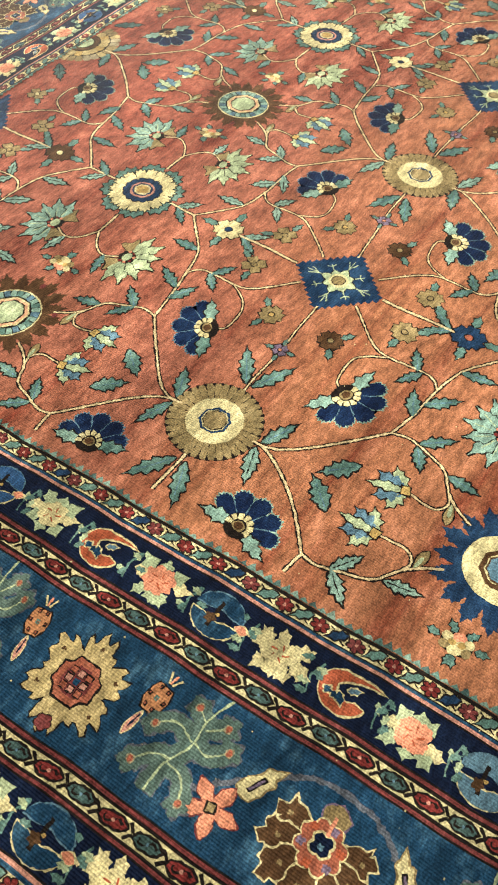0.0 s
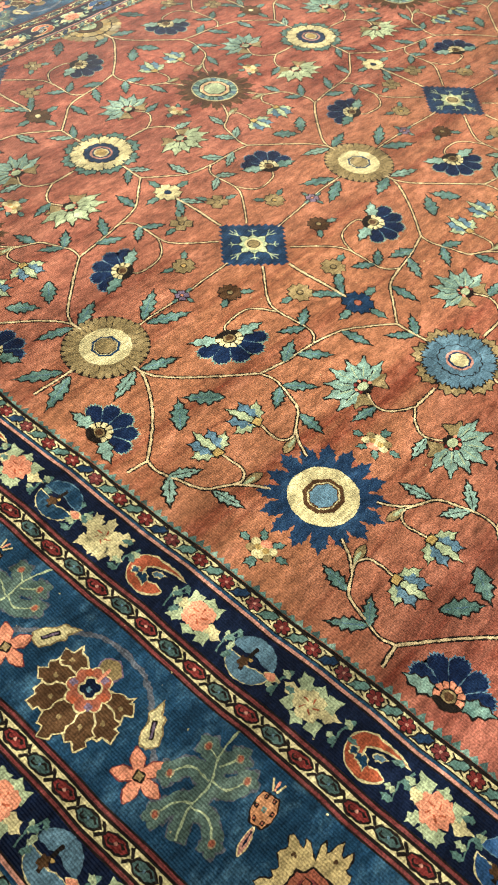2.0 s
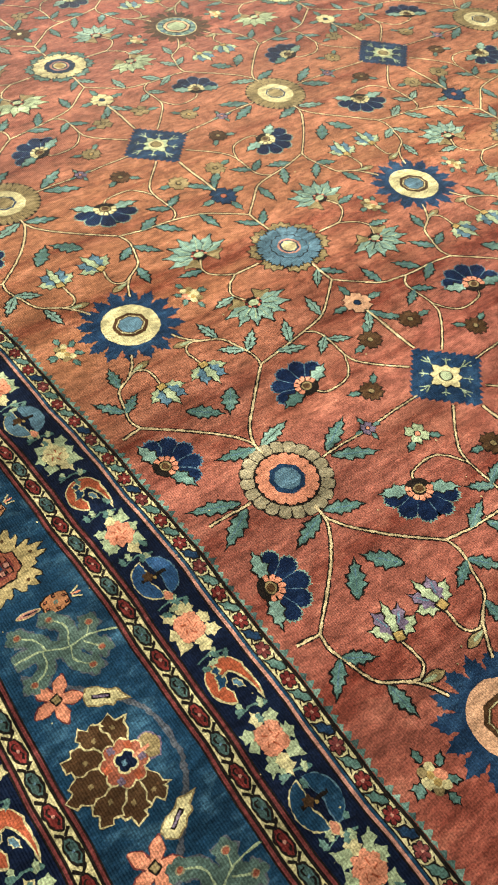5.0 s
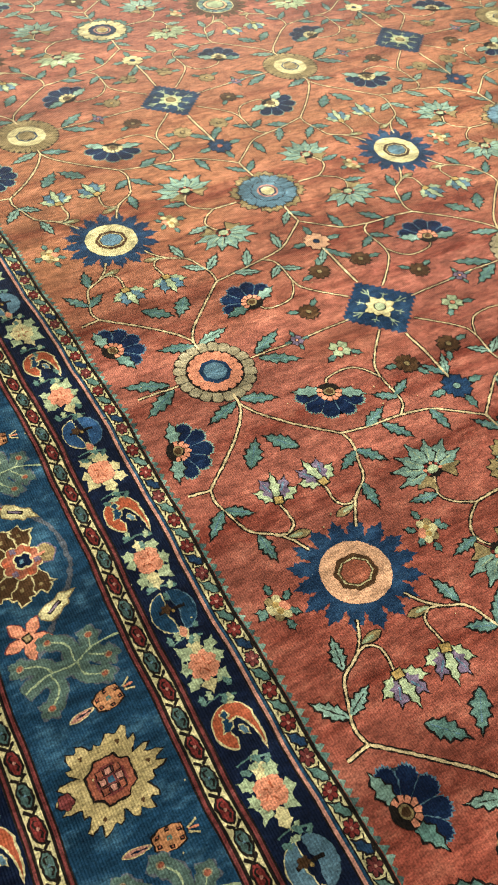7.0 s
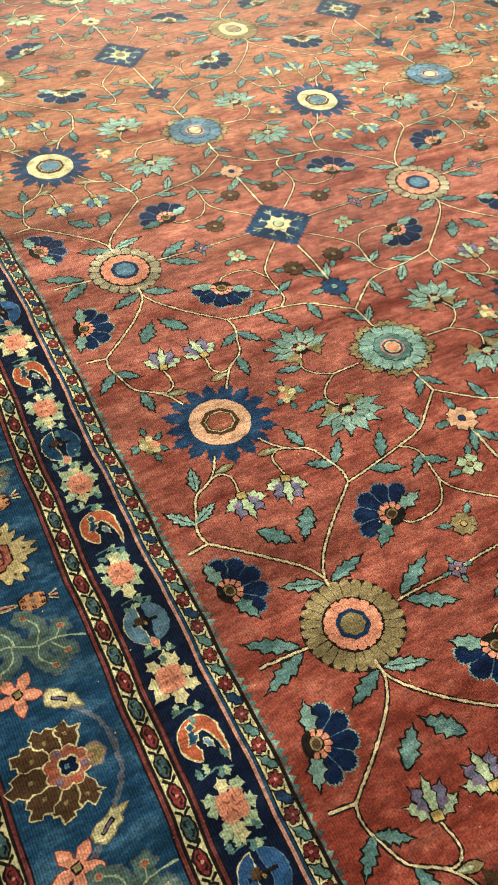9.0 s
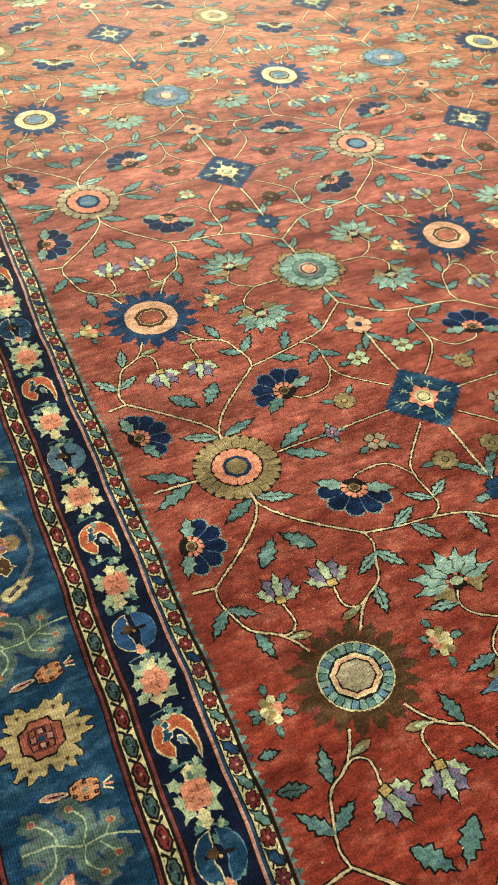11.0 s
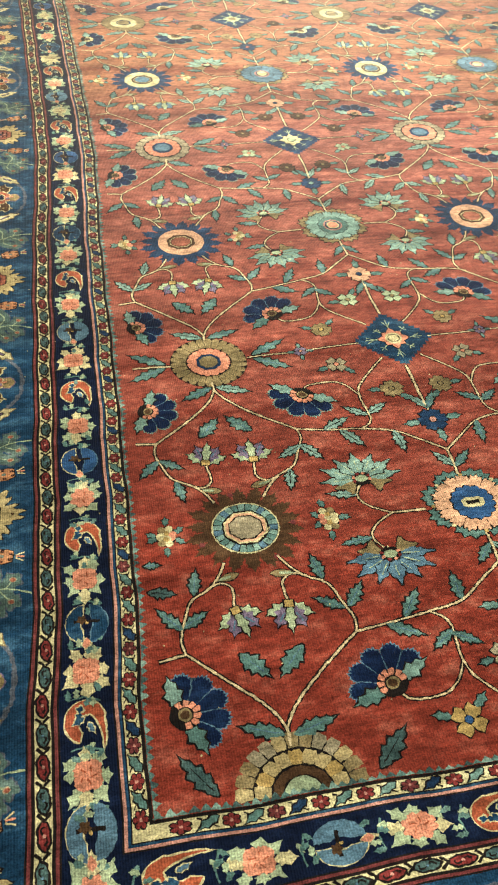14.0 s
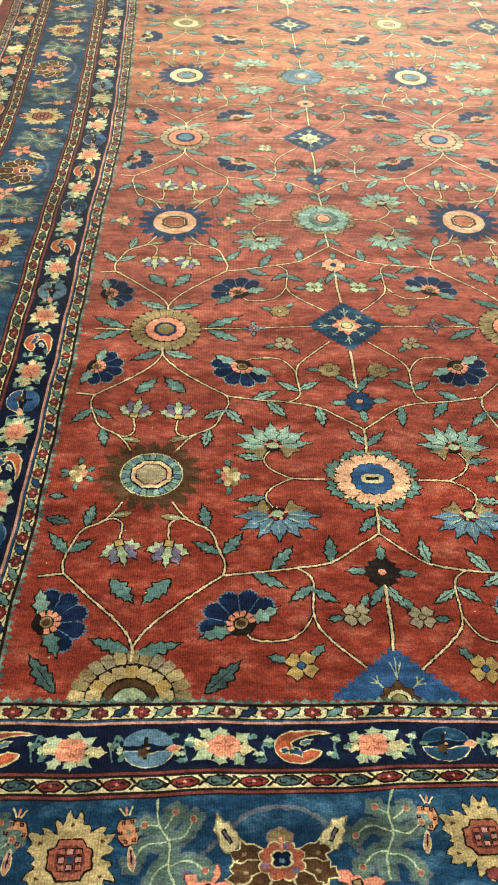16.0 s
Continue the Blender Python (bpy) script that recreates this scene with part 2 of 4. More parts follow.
def to_mesh(name, v, f, mats):
    used = sorted(set(mats))
    me = bpy.data.meshes.new(name)
    me.from_pydata(v, [], f)
    for k in used:
        me.materials.append(PALMS[k])
    me.polygons.foreach_set("material_index", [used.index(k) for k in mats])
    me.update()
    return me


def grow(poly, d):
    area = sum(a[0] * b[1] - b[0] * a[1] for a, b in zip(poly, list(poly[1:]) + [poly[0]]))
    s = 1 if area > 0 else -1
    out, n = [], len(poly)
    for i in range(n):
        (ax, ay), (bx, by), (cx, cy) = poly[i - 1], poly[i], poly[(i + 1) % n]
        n1 = Vector((by - ay, ax - bx)).normalized() if (ax, ay) != (bx, by) else Vector((0, 0))
        n2 = Vector((cy - by, bx - cx)).normalized() if (cx, cy) != (bx, by) else Vector((0, 0))
        t = n1 + n2
        k = d / max(0.45, t.length / 2) if t.length > 1e-6 else 0
        t = t.normalized() * k * s if t.length > 1e-6 else t
        out.append((bx + t.x, by + t.y))
    return out


def smooth(ctrl, k=6):
    """A flowing line through control points."""
    xs, ys, out = [c[0] for c in ctrl], [c[1] for c in ctrl], []
    for i in range((len(ctrl) - 1) * k + 1):
        out.append((spline(xs, i / k), spline(ys, i / k)))
    return out


def ribbon(pts, width):
    left, right = [], []
    for i, (x, y) in enumerate(pts):
        (ax, ay), (bx, by) = pts[max(0, i - 1)], pts[min(len(pts) - 1, i + 1)]
        l = math.hypot(bx - ax, by - ay) or 1
        nx, ny = -(by - ay) / l * width / 2, (bx - ax) / l * width / 2
        left.append((x + nx, y + ny))
        right.append((x - nx, y - ny))
    return left + right[::-1]


def ring(r, n=40, ry=None, phase=0.0):
    return [(r * math.cos(2 * math.pi * i / n + phase), (ry or r) * math.sin(2 * math.pi * i / n + phase)) for i in range(n)]


def wavy(r, lobes, depth, n=None, phase=0.0, sharp=1.0):
    """A ring with lobes: sharp under 1 rounds the lobes, over 1 makes teeth."""
    n = n or lobes * 6
    out = []
    for i in range(n):
        a = 2 * math.pi * i / n + phase
        w = abs(math.sin(a * lobes / 2)) ** sharp
        out.append(((r - depth + depth * w) * math.cos(a), (r - depth + depth * w) * math.sin(a)))
    return out


def petal(length, width, at=0.6, tip=1.0, base=0.12):
    """A petal along +y from the origin, widest at the share at of its length."""
    prof = [(0, base), (at * 0.5, 0.75), (at, 1.0), (at + (1 - at) * 0.55, 0.72 * tip), (1, 0.08)]
    right = [(width / 2 * w, length * t) for t, w in prof]
    return right + [(-x, y) for x, y in right[::-1]]


def turned(poly, angle, x=0.0, y=0.0):
    c, s = math.cos(angle), math.sin(angle)
    return [(x + px * c - py * s, y + px * s + py * c) for px, py in poly]


def leaf_poly(length, width, teeth=4):
    """A serrated leaf along +y."""
    side = []
    for i in range(teeth * 2 + 1):
        t = i / (teeth * 2 + 1)
        w = math.sin(math.pi * min(1, t * 1.05) ** 0.8) * (1.0 if i % 2 else 0.56)
        side.append((max(0.07, w) * width / 2, length * (t + (0.05 if i % 2 else 0))))
    return side + [(0.0, length)] + [(-x * 0.9, y * 0.96) for x, y in side[::-1]]


# ---- the kinds of motif ----


def leaf(length, width, mat=TEAL, seed=1):
    m = Motif(seed).shape(leaf_poly(length, width), mat, OUT, 0.004)
    return m.fill(ribbon([(0, length * 0.1), (0.001, length * 0.45), (0, length * 0.75)], 0.0022), SKY if mat is TEAL else OUT)


def bud(seed=1):
    m = Motif(seed).shape(petal(0.055, 0.022), OLIVE, OUT, 0.0025)
    return m.fill(petal(0.035, 0.008), MINT)


def rosette(n, r, mat, core, leaves=TEAL, arms=(0, 90, 180, 270), seed=1):
    """A small flower of blunt, squarish outlined petals with leaflets."""
    m = Motif(seed)
    m.fill(ring(r * 0.5, 14), OUT, 1)
    w = min(0.46, 0.92 * math.tan(math.pi / n) * 0.72) * r
    for i in range(n):
        a = 2 * math.pi * (i + 0.5) / n
        m.piece("petal")
        m.top = 2
        m.shape(turned([(-w * 0.55, r * 0.26), (w * 0.55, r * 0.26), (w, r * 0.62), (w * 0.85, r), (w * 0.1, r * 0.94), (-w * 0.8, r * 1.02), (-w, r * 0.62)], a), mat, OUT, 0.0026)
    m.piece("core")
    m.top = 4
    m.shape(ring(r * 0.24, 8), core, OUT, 0.0022)
    for a in arms:
        m.piece("leaflet")
        m.top = 1
        m.shape(turned(leaf_poly(r * 1.2, r * 0.72, 2), radians(a - 90), math.cos(radians(a)) * r * 0.95, math.sin(radians(a)) * r * 0.95), leaves, OUT, 0.0028)
    return m


def lily(seed=1, petals=MAUVE):
    """Pale green sepals and greyish petals over a yellow square; it stands on the origin, along +y."""
    m = Motif(seed)
    m.top = 5
    m.shape([(-0.011, -0.009), (0.011, -0.009), (0.011, 0.010), (-0.011, 0.010)], GOLD, OUT, 0.003)
    for a, l, w, mat in ((-64, 0.064, 0.042, MINT), (64, 0.064, 0.042, MINT), (-28, 0.072, 0.050, petals), (28, 0.072, 0.050, petals), (0, 0.082, 0.030, MINT)):
        m.piece("sepal" if abs(a) > 50 else "petal")
        m.top = 1 if a else 3
        m.shape(turned(leaf_poly(l, w, 3), radians(a), 0, 0.004), mat, OUT, 0.0028)
        if 0 < abs(a) < 50:
            m.fill(turned(ribbon([(0, 0.03), (0, 0.058)], 0.004), radians(a)), SKY)
    return m


def carnation(seed=1, crown=CREAM, size=1.0):
    """A midnight-blue fan of petals on a collar of pale beads with two pale green wings; it opens along +y."""
    m, k = Motif(seed), size * 0.86
    fan = []
    for i in range(91):
        a = radians(2 + 176 * i / 90)
        u = (i / 90 * 5) % 1.0
        lobe = math.sin(math.pi * u) ** 0.45
        r = k * (0.076 + 0.030 * lobe + 0.004 * math.sin(i * 2.4) + 0.006 * math.sin(math.pi * i / 90))
        fan.append((1.06 * r * math.cos(a), 0.98 * r * math.sin(a)))
    fan += [(-0.02 * k, -0.014 * k), (0.02 * k, -0.014 * k)]
    m.fill(grow(fan, 0.0022), AQUA if seed % 2 else SKY).fill(fan, CARN)
    for a in (38, 72, 108, 142):
        x, y = math.cos(radians(a)), math.sin(radians(a))
        m.fill(ribbon([(0.04 * x * k, 0.035 * y * k), (0.060 * x * k, 0.056 * y * k), (0.086 * x * k, 0.082 * y * k)], 0.0018), SKY, 2)
    for s in (-1, 1):
        m.piece("wing")
        m.top = 3
        m.shape(turned(leaf_poly(0.100 * k, 0.052 * k, 3), -s * radians(84 + 10 * (seed % 3)), s * 0.022 * k, -0.004), AQUA if s > 0 or seed % 2 else TEAL, OUT, 0.0032)
    m.piece("collar")
    m.top = 5
    m.fill(ring(0.042 * k, 20, 0.038 * k), OUT)
    for i in range(7):
        a = radians(-6 + 192 * i / 6)
        m.piece("bead").fill(turned([(-0.0056 * k, 0.022 * k), (0.0056 * k, 0.022 * k), (0.0080 * k, 0.038 * k), (0.003 * k, 0.042 * k), (-0.0080 * k, 0.038 * k)], a - math.pi / 2), crown, 6)
    m.piece("seed").fill(ring(0.019 * k, 14, 0.016 * k), OLIVE, 6)
    return m.fill(ring(0.013 * k, 10, 0.012 * k), BROWN)


def lotus(seed=1, mat=AQUA):
    """Seven broad pointed blue-green petals over two straw-coloured leaves, with a beaded heart; it opens along +y."""
    m = Motif(seed)
    m.top = 6
    m.fill(wavy(0.026, 7, 0.004), OUT).fill(ring(0.017, 14, 0.012), MINT)
    for i in range(6):
        a = radians(-20 + 220 * i / 5)
        m.fill([(0.022 * math.cos(a) + px, 0.018 * math.sin(a) + py) for px, py in ring(0.0050, 8)], [WINE, PINK][i % 2], 8)
    for s in (-1, 1):
        m.piece("bract")
        m.top = 1
        m.shape(smooth([(0, 0), (s * 0.02, -0.02), (s * 0.035, -0.052), (s * 0.052, -0.03), (s * 0.075, -0.022), (s * 0.045, -0.002), (s * 0.02, 0.012)], 3), OLIVE, OUT, 0.0028)
    for n, (a, l, w) in enumerate(((-86, 0.100, 0.038), (86, 0.100, 0.038), (-60, 0.100, 0.046), (60, 0.100, 0.046), (-32, 0.090, 0.044), (32, 0.090, 0.044), (0, 0.090, 0.046))):
        m.piece("petal")
        m.top = 1 + n // 2
        tooth = [(0.10, 0.0), (0.46, 0.34), (0.82, 0.50), (1.0, 0.60), (0.66, 0.66), (0.70, 0.76), (0.30, 0.86), (0.0, 1.10)]
        poly = [(w / 2 * x, l * y) for x, y in tooth] + [(-w / 2 * x, l * y) for x, y in tooth[::-1]]
        m.shape(turned(poly, radians(a)), mat, OUT, 0.0022)
        m.fill(turned(ribbon([(0, 0.03), (0, 0.07)], 0.0025), radians(a)), MINT)
    return m


def cluster(seed=1, mats=(CREAM, CREAM, PINK, CREAM, OLIVE)):
    """A small spray: five beads with three leaflets."""
    m = Motif(seed)
    m.top = 3
    m.fill(ring(0.024, 14), OUT, 2)
    for i, mat in enumerate(mats):
        a = 2 * math.pi * i / len(mats)
        m.fill([(0.016 * math.cos(a) + px, 0.016 * math.sin(a) + py) for px, py in ring(0.0105, 10)], mat, 3)
    m.fill(ring(0.008, 9), GOLD)
    for a, far in ((0, 0.046), (118, 0.05), (245, 0.046)):
        x, y = math.cos(radians(a)) * far * 0.6, math.sin(radians(a)) * far * 0.6
        m.piece("leaflet")
        m.top = 1
        m.shape(turned(leaf_poly(0.028, 0.021, 2), radians(a - 90), x, y), TEAL, OUT, 0.0025)
    return m


def palmette(seed, outer, mid, rim, core, petals=30, petalled=True, half=False):
    """A round medallion: a ring of narrow petals, an inner disc, a dark eight-sided rim and a core. Gives two layers of mesh."""
    cut = (lambda poly: clip_half(poly)) if half else (lambda poly: poly)
    a = Motif(seed)
    a.fill(cut(wavy(0.119, petals, 0.004, petals * 6, sharp=0.6)), OUT)
    wide = 1.18 if core is SKY else 1.0
    r0 = 0.070 * wide if petalled else 0.064
    for i in range(petals):
        t = 2 * math.pi * (i + 0.5) / petals
        w0, w1 = 2 * math.pi / petals * r0 * 0.46, 2 * math.pi / petals * 0.112 * 0.45
        poly = [(-w0, r0), (w0, r0), (w1, 0.106), (w1 * 0.6, 0.116), (-w1 * 0.6, 0.116), (-w1, 0.106)]
        poly = turned(poly, t)
        if not half or min(y for _, y in poly) > 0.0:
            a.piece("petal").fill(poly, outer, 2)
    b = Motif(seed + 1)
    b.top = 3
    b.fill(cut(ring(0.069 * wide, 48)), OUT if petalled else mid)
    if petalled:
        for i in range(16):
            t = 2 * math.pi * (i + 0.5) / 16
            poly = turned([(x * wide, y * wide) for x, y in ((-0.0075, 0.036), (0.0075, 0.036), (0.012, 0.060), (0.007, 0.066), (-0.007, 0.066), (-0.012, 0.060))], t)
            if not half or min(y for _, y in poly) > 0.0:
                b.piece("inner_petal").fill(poly, mid, 4)
        b.piece("core")
    b.top = 5
    b.fill(cut(ring(0.040 * wide, 8, phase=math.pi / 8)), rim)
    if not petalled:
        b.fill(ring(0.034, 8, phase=math.pi / 8), CREAM).fill(ring(0.031, 8, phase=math.pi / 8), OUT)
    b.fill(ring(0.029 * wide, 8, phase=math.pi / 8), core)
    return a, b


def half_palmette(seed):
    """A palmette cut by the field's end: two rings of rounded scales, a brown arc and a pale green core."""
    a, b = Motif(seed), Motif(seed + 1)
    a.fill(clip_half(ring(0.118, 48, 0.120)), OUT)
    for i in range(13):
        t = math.pi * (i + 0.5) / 13 - math.pi / 2
        poly = [(-0.0090, 0.087), (0.0090, 0.087), (0.0128, 0.108), (0.0095, 0.119), (-0.0095, 0.119), (-0.0128, 0.108)]
        a.piece("petal").fill([(1.18 * x, 1.04 * y) for x, y in turned(poly, t)], [OLIVE, SAND, BEIGE, OLIVE, BEIGE][i * 3 % 5], 2)
    b.top = 3
    for i in range(9):
        t = math.pi * (i + 0.5) / 9 - math.pi / 2
        poly = [(-0.0092, 0.056), (0.0092, 0.056), (0.0138, 0.076), (0.0095, 0.085), (-0.0095, 0.085), (-0.0138, 0.076)]
        b.piece("inner_petal").fill([(1.18 * x, y) for x, y in turned(poly, t)], [SAND, GOLD, SAND][i % 3], 3)
    b.piece("core").fill(clip_half(ring(0.062, 30, 0.052)), BROWN, 3)
    b.fill(clip_half(ring(0.042, 20, 0.034)), OUT, 4).fill(clip_half(ring(0.038, 20, 0.031)), MINT, 5)
    return a, b


def clip_half(poly):
    out = []
    for (ax, ay), (bx, by) in zip(poly, list(poly[1:]) + [poly[0]]):
        if ay >= 0:
            out.append((ax, ay))
        if (ay >= 0) != (by >= 0):
            f = ay / (ay - by)
            out.append((ax + (bx - ax) * f, 0.0))
    return out


def toothed(seed, outer, disc, rim, core, beads=False):
    """A large medallion with a ragged ring of forked teeth, a pale disc, a rim and a core."""
    a = Motif(seed)
    teeth, poly = (18 if beads else 16), []
    for i in range(teeth):
        t0 = 2 * math.pi * i / teeth
        jag = a.rng.uniform(-0.006, 0.005)
        for dt, r in ((0.0, 0.104), (0.10, 0.117), (0.05, 0.124), (0.20, 0.130), (0.17, 0.138), (0.34, 0.137), (0.5, 0.156), (0.66, 0.137), (0.83, 0.139), (0.80, 0.130), (0.95, 0.124), (0.90, 0.117)):
            t = t0 + 2 * math.pi / teeth * dt
            r += jag if r > 0.12 else 0.0
            poly.append((r * 1.02 * math.cos(t), r * 0.97 * math.sin(t)))
    a.fill(poly, outer)
    for i in range(0, teeth, 5):
        t = 2 * math.pi * i / teeth
        a.fill([(0.124 * math.cos(t) + px, 0.122 * math.sin(t) + py) for px, py in ring(0.008, 8)], LINE if outer is BROWN else RUST, 2)
    b = Motif(seed + 1)
    b.top = 3
    if beads:
        b.fill(ring(0.087, 48), disc).fill(ring(0.083, 48), OUT, 4)
        for i in range(26):
            t = 2 * math.pi * i / 26
            b.fill(turned([(-0.0066, 0.060), (0.0066, 0.060), (0.0084, 0.082), (-0.0084, 0.082)], t), [AQUA, TEAL, AQUA, SKY][i % 4], 5)
        b.top = 6
        b.fill(ring(0.063, 8, 0.061, math.pi / 8), OUT).fill(ring(0.059, 8, 0.057, math.pi / 8), CREAM).fill(ring(0.055, 8, 0.052, math.pi / 8), PEACH)
        b.fill(ring(0.047, 8, 0.044, math.pi / 8), OUT).fill(ring(0.043, 8, 0.040, math.pi / 8), core)
    else:
        b.fill(ring(0.084, 48), disc)
        b.fill(ring(0.054, 8, 0.050, math.pi / 8), rim).fill(ring(0.043, 8, 0.038, math.pi / 8), CREAM).fill(ring(0.040, 8, 0.035, math.pi / 8), rim)
        b.fill(ring(0.036, 8, 0.032, math.pi / 8), core)
    return a, b


def bloom(seed, lobes, petals, disc, core):
    """A large rosette: leafy lobes round it, sixteen blunt frilled petals, a disc and a small eye."""
    a = Motif(seed)
    a.fill(wavy(0.096, 8, 0.008), OUT)
    for i in range(8):
        t = 2 * math.pi * i / 8 + math.pi / 8
        a.piece("lobe")
        a.top = 2
        poly = turned([(-0.036, 0.070), (0.036, 0.070), (0.042, 0.098), (0.032, 0.104), (0.034, 0.120), (0.018, 0.118), (0.010, 0.134), (-0.004, 0.122), (-0.018, 0.132), (-0.026, 0.117), (-0.038, 0.114)], t - math.pi / 2)
        a.shape([(1.03 * x, 0.93 * y) for x, y in poly], lobes, OUT, 0.0030)
    b = Motif(seed + 1)
    b.top = 6
    b.fill(wavy(0.062, 14, 0.006), OUT).fill(wavy(0.059, 14, 0.006), disc)
    if disc is MIDBLUE:
        b.fill([(-0.030, -0.009), (-0.018, -0.017), (0.018, -0.017), (0.030, -0.009), (0.030, 0.009), (0.018, 0.017), (-0.018, 0.017), (-0.030, 0.009)], core)
        b.fill([(-0.018, -0.006), (0.018, -0.006), (0.018, 0.006), (-0.018, 0.006)], OUT)
    else:
        b.fill(ring(0.038, 12), DUSTY).fill(ring(0.032, 8), INK).fill(ring(0.026, 8), CREAM).fill(ring(0.020, 8), core)
    for i in range(16):
        t = 2 * math.pi * i / 16
        b.piece("petal")
        b.top = 4
        poly = turned([(-0.010, 0.05), (0.010, 0.05), (0.0165, 0.086), (0.015, 0.100), (0.006, 0.097), (0.001, 0.108), (-0.006, 0.098), (-0.014, 0.103), (-0.0165, 0.088)], t)
        b.shape([(1.03 * x, 0.94 * y) for x, y in poly], petals, OUT, 0.0030)
        if disc is MIDBLUE and i % 2 == 0:
            b.fill([(1.03 * x, 0.94 * y) for x, y in turned(ring(0.0060, 8), t, -0.106 * math.sin(t), 0.106 * math.cos(t))], [GOLD, CREAM][i // 2 % 2])
    return a, b


def star_diamond(seed, ground, star, eye, half=False):
    """A stepped blue lozenge with branching pale sprigs and an eight-pointed star."""
    cut = (lambda poly: clip_half(poly)) if half else (lambda poly: poly)
    steps, poly = 9, []
    for q in range(4):
        for i in range(steps):
            f = i / steps
            x, y = 0.128 * (1 - f), 0.128 * f
            for dx, dy in ((0, 0), (0.004, 0.011)):
                px, py = (x + dx), (y + dy)
                poly.append([(px, py), (-py, px), (-px, -py), (py, -px)][q])
    wx, wy = (1.16, 1.06) if half else (1.0, 1.0)
    a = Motif(seed).fill(cut([(x * wx, y * wy) for x, y in poly]), ground)
    for i in range(8):
        t = math.pi / 4 * i
        if half and not 0.1 < t < 3.0:
            continue
        far = (0.098 if i % 2 == 0 else 0.075) * (1.15 if half else 1.0)
        at = lambda d, s: (math.cos(t) * d - math.sin(t) * s, math.sin(t) * d + math.cos(t) * s)
        for line in ([at(0.045, 0), at(far, 0)], [at(0.062, 0), at(far * 0.9, 0.013)], [at(0.062, 0), at(far * 0.9, -0.013)]):
            a.fill(ribbon(line, 0.0028), MINT, 2)
    b = Motif(seed + 1)
    b.top = 3
    for i in range(8):
        t = math.pi / 4 * i
        if half and not -0.1 < t < 3.2:
            continue
        b.shape(cut(turned(petal(0.052 if i % 2 == 0 else 0.044, 0.028, 0.6, 1.0, 0.5), t - math.pi / 2)), BROWN if half else star, OUT, 0.0024)
        b.top = 3
    b.top = 5
    k = 1.0
    b.fill(cut(ring(0.028 * k, 14)), CREAM).fill(cut(ring(0.020 * k, 12)), OUT).fill(cut(ring(0.017 * k, 12)), eye)
    return a, b


# ---- the rug ----
rug = tagged(new("oriental_rug"), "large hand-knotted wool rug, madder-red floral field, navy borders", "rug")
MESHES, COUNT, FAR, TALLY = {}, {}, {}, [0]


def woven(kind, key, make, m, near=True, label="", parent=None):
    """One motif as a part of the rug, its pieces under it; meshes are shared between alike motifs. Those far across the rug gather in one mesh a kind."""
    TALLY[0] += 1
    lift = Matrix.Translation((0, 0, (TALLY[0] % 97) * 1.1e-6))
    if near and COUNT.get(kind, 0) < 300:
        if key not in MESHES:
            MESHES[key] = make().meshes(kind)
        COUNT[kind] = COUNT.get(kind, 0) + 1
        first = None
        for name, me in MESHES[key]:
            ob = new(name if first or parent else kind, me)
            if first or parent:
                ob.parent = parent or first
            else:
                ob.parent, ob.matrix_local = rug, lift @ m
            first = first or ob
        return tagged(first, label)
    if ("raw", key) not in MESHES:
        MESHES["raw", key] = make().joined()
    v, f, mats = MESHES["raw", key]
    mm = np.array(lift @ m)
    co = np.array(v) @ mm[:3, :3].T + mm[:3, 3]
    FAR.setdefault(kind, Motif()).add([tuple(p) for p in co.tolist()], f, mats)
    return None


def band(name, outline, mat, label, z=0.0, step=0.06):
    """A flat strip of pile between two closed rectangles of the plan (outer, inner), four mitred runs."""
    (ax0, ay0, ax1, ay1), (bx0, by0, bx1, by1) = outline
    outer = [(ax0, ay0), (ax1, ay0), (ax1, ay1), (ax0, ay1)]
    inner = [(bx0, by0), (bx1, by0), (bx1, by1), (bx0, by1)]
    v, f = [], []
    for i in range(4):
        (p0, p1), (q0, q1) = (outer[i], outer[(i + 1) % 4]), (inner[i], inner[(i + 1) % 4])
        k = max(2, int(math.dist(p0, p1) / step))
        for j in range(k + 1):
            t = j / k
            b = len(v)
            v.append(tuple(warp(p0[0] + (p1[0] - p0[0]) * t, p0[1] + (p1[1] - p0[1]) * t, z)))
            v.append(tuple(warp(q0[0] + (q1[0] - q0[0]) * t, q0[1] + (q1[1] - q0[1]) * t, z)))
            if j:
                f.append((b - 2, b, b + 1, b - 1))
    me = bpy.data.meshes.new(name)
    me.from_pydata(v, [], f)
    me.materials.append(mat)
    ob = new(name, me)
    ob.parent = rug
    return tagged(ob, label)


FX0, FX1, FY0, FY1 = -EDGE, COLS * Q + EDGE, -0.004, ROWS * P + 0.01
END = 0.82                     # the end borders are woven narrower than the side borders


def rect(d):
    return (FX0 - d, FY0 - d * END, FX1 + d, FY1 + d * END)


# field
nx, ny = 48, 100
me = bpy.data.meshes.new("field")
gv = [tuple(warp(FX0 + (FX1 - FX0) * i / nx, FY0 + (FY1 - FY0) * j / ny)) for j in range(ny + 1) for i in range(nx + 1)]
me.from_pydata(gv, [], [(j * (nx + 1) + i, j * (nx + 1) + i + 1, (j + 1) * (nx + 1) + i + 1, (j + 1) * (nx + 1) + i) for j in range(ny) for i in range(nx)])
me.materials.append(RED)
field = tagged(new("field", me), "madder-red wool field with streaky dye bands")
field.parent = rug

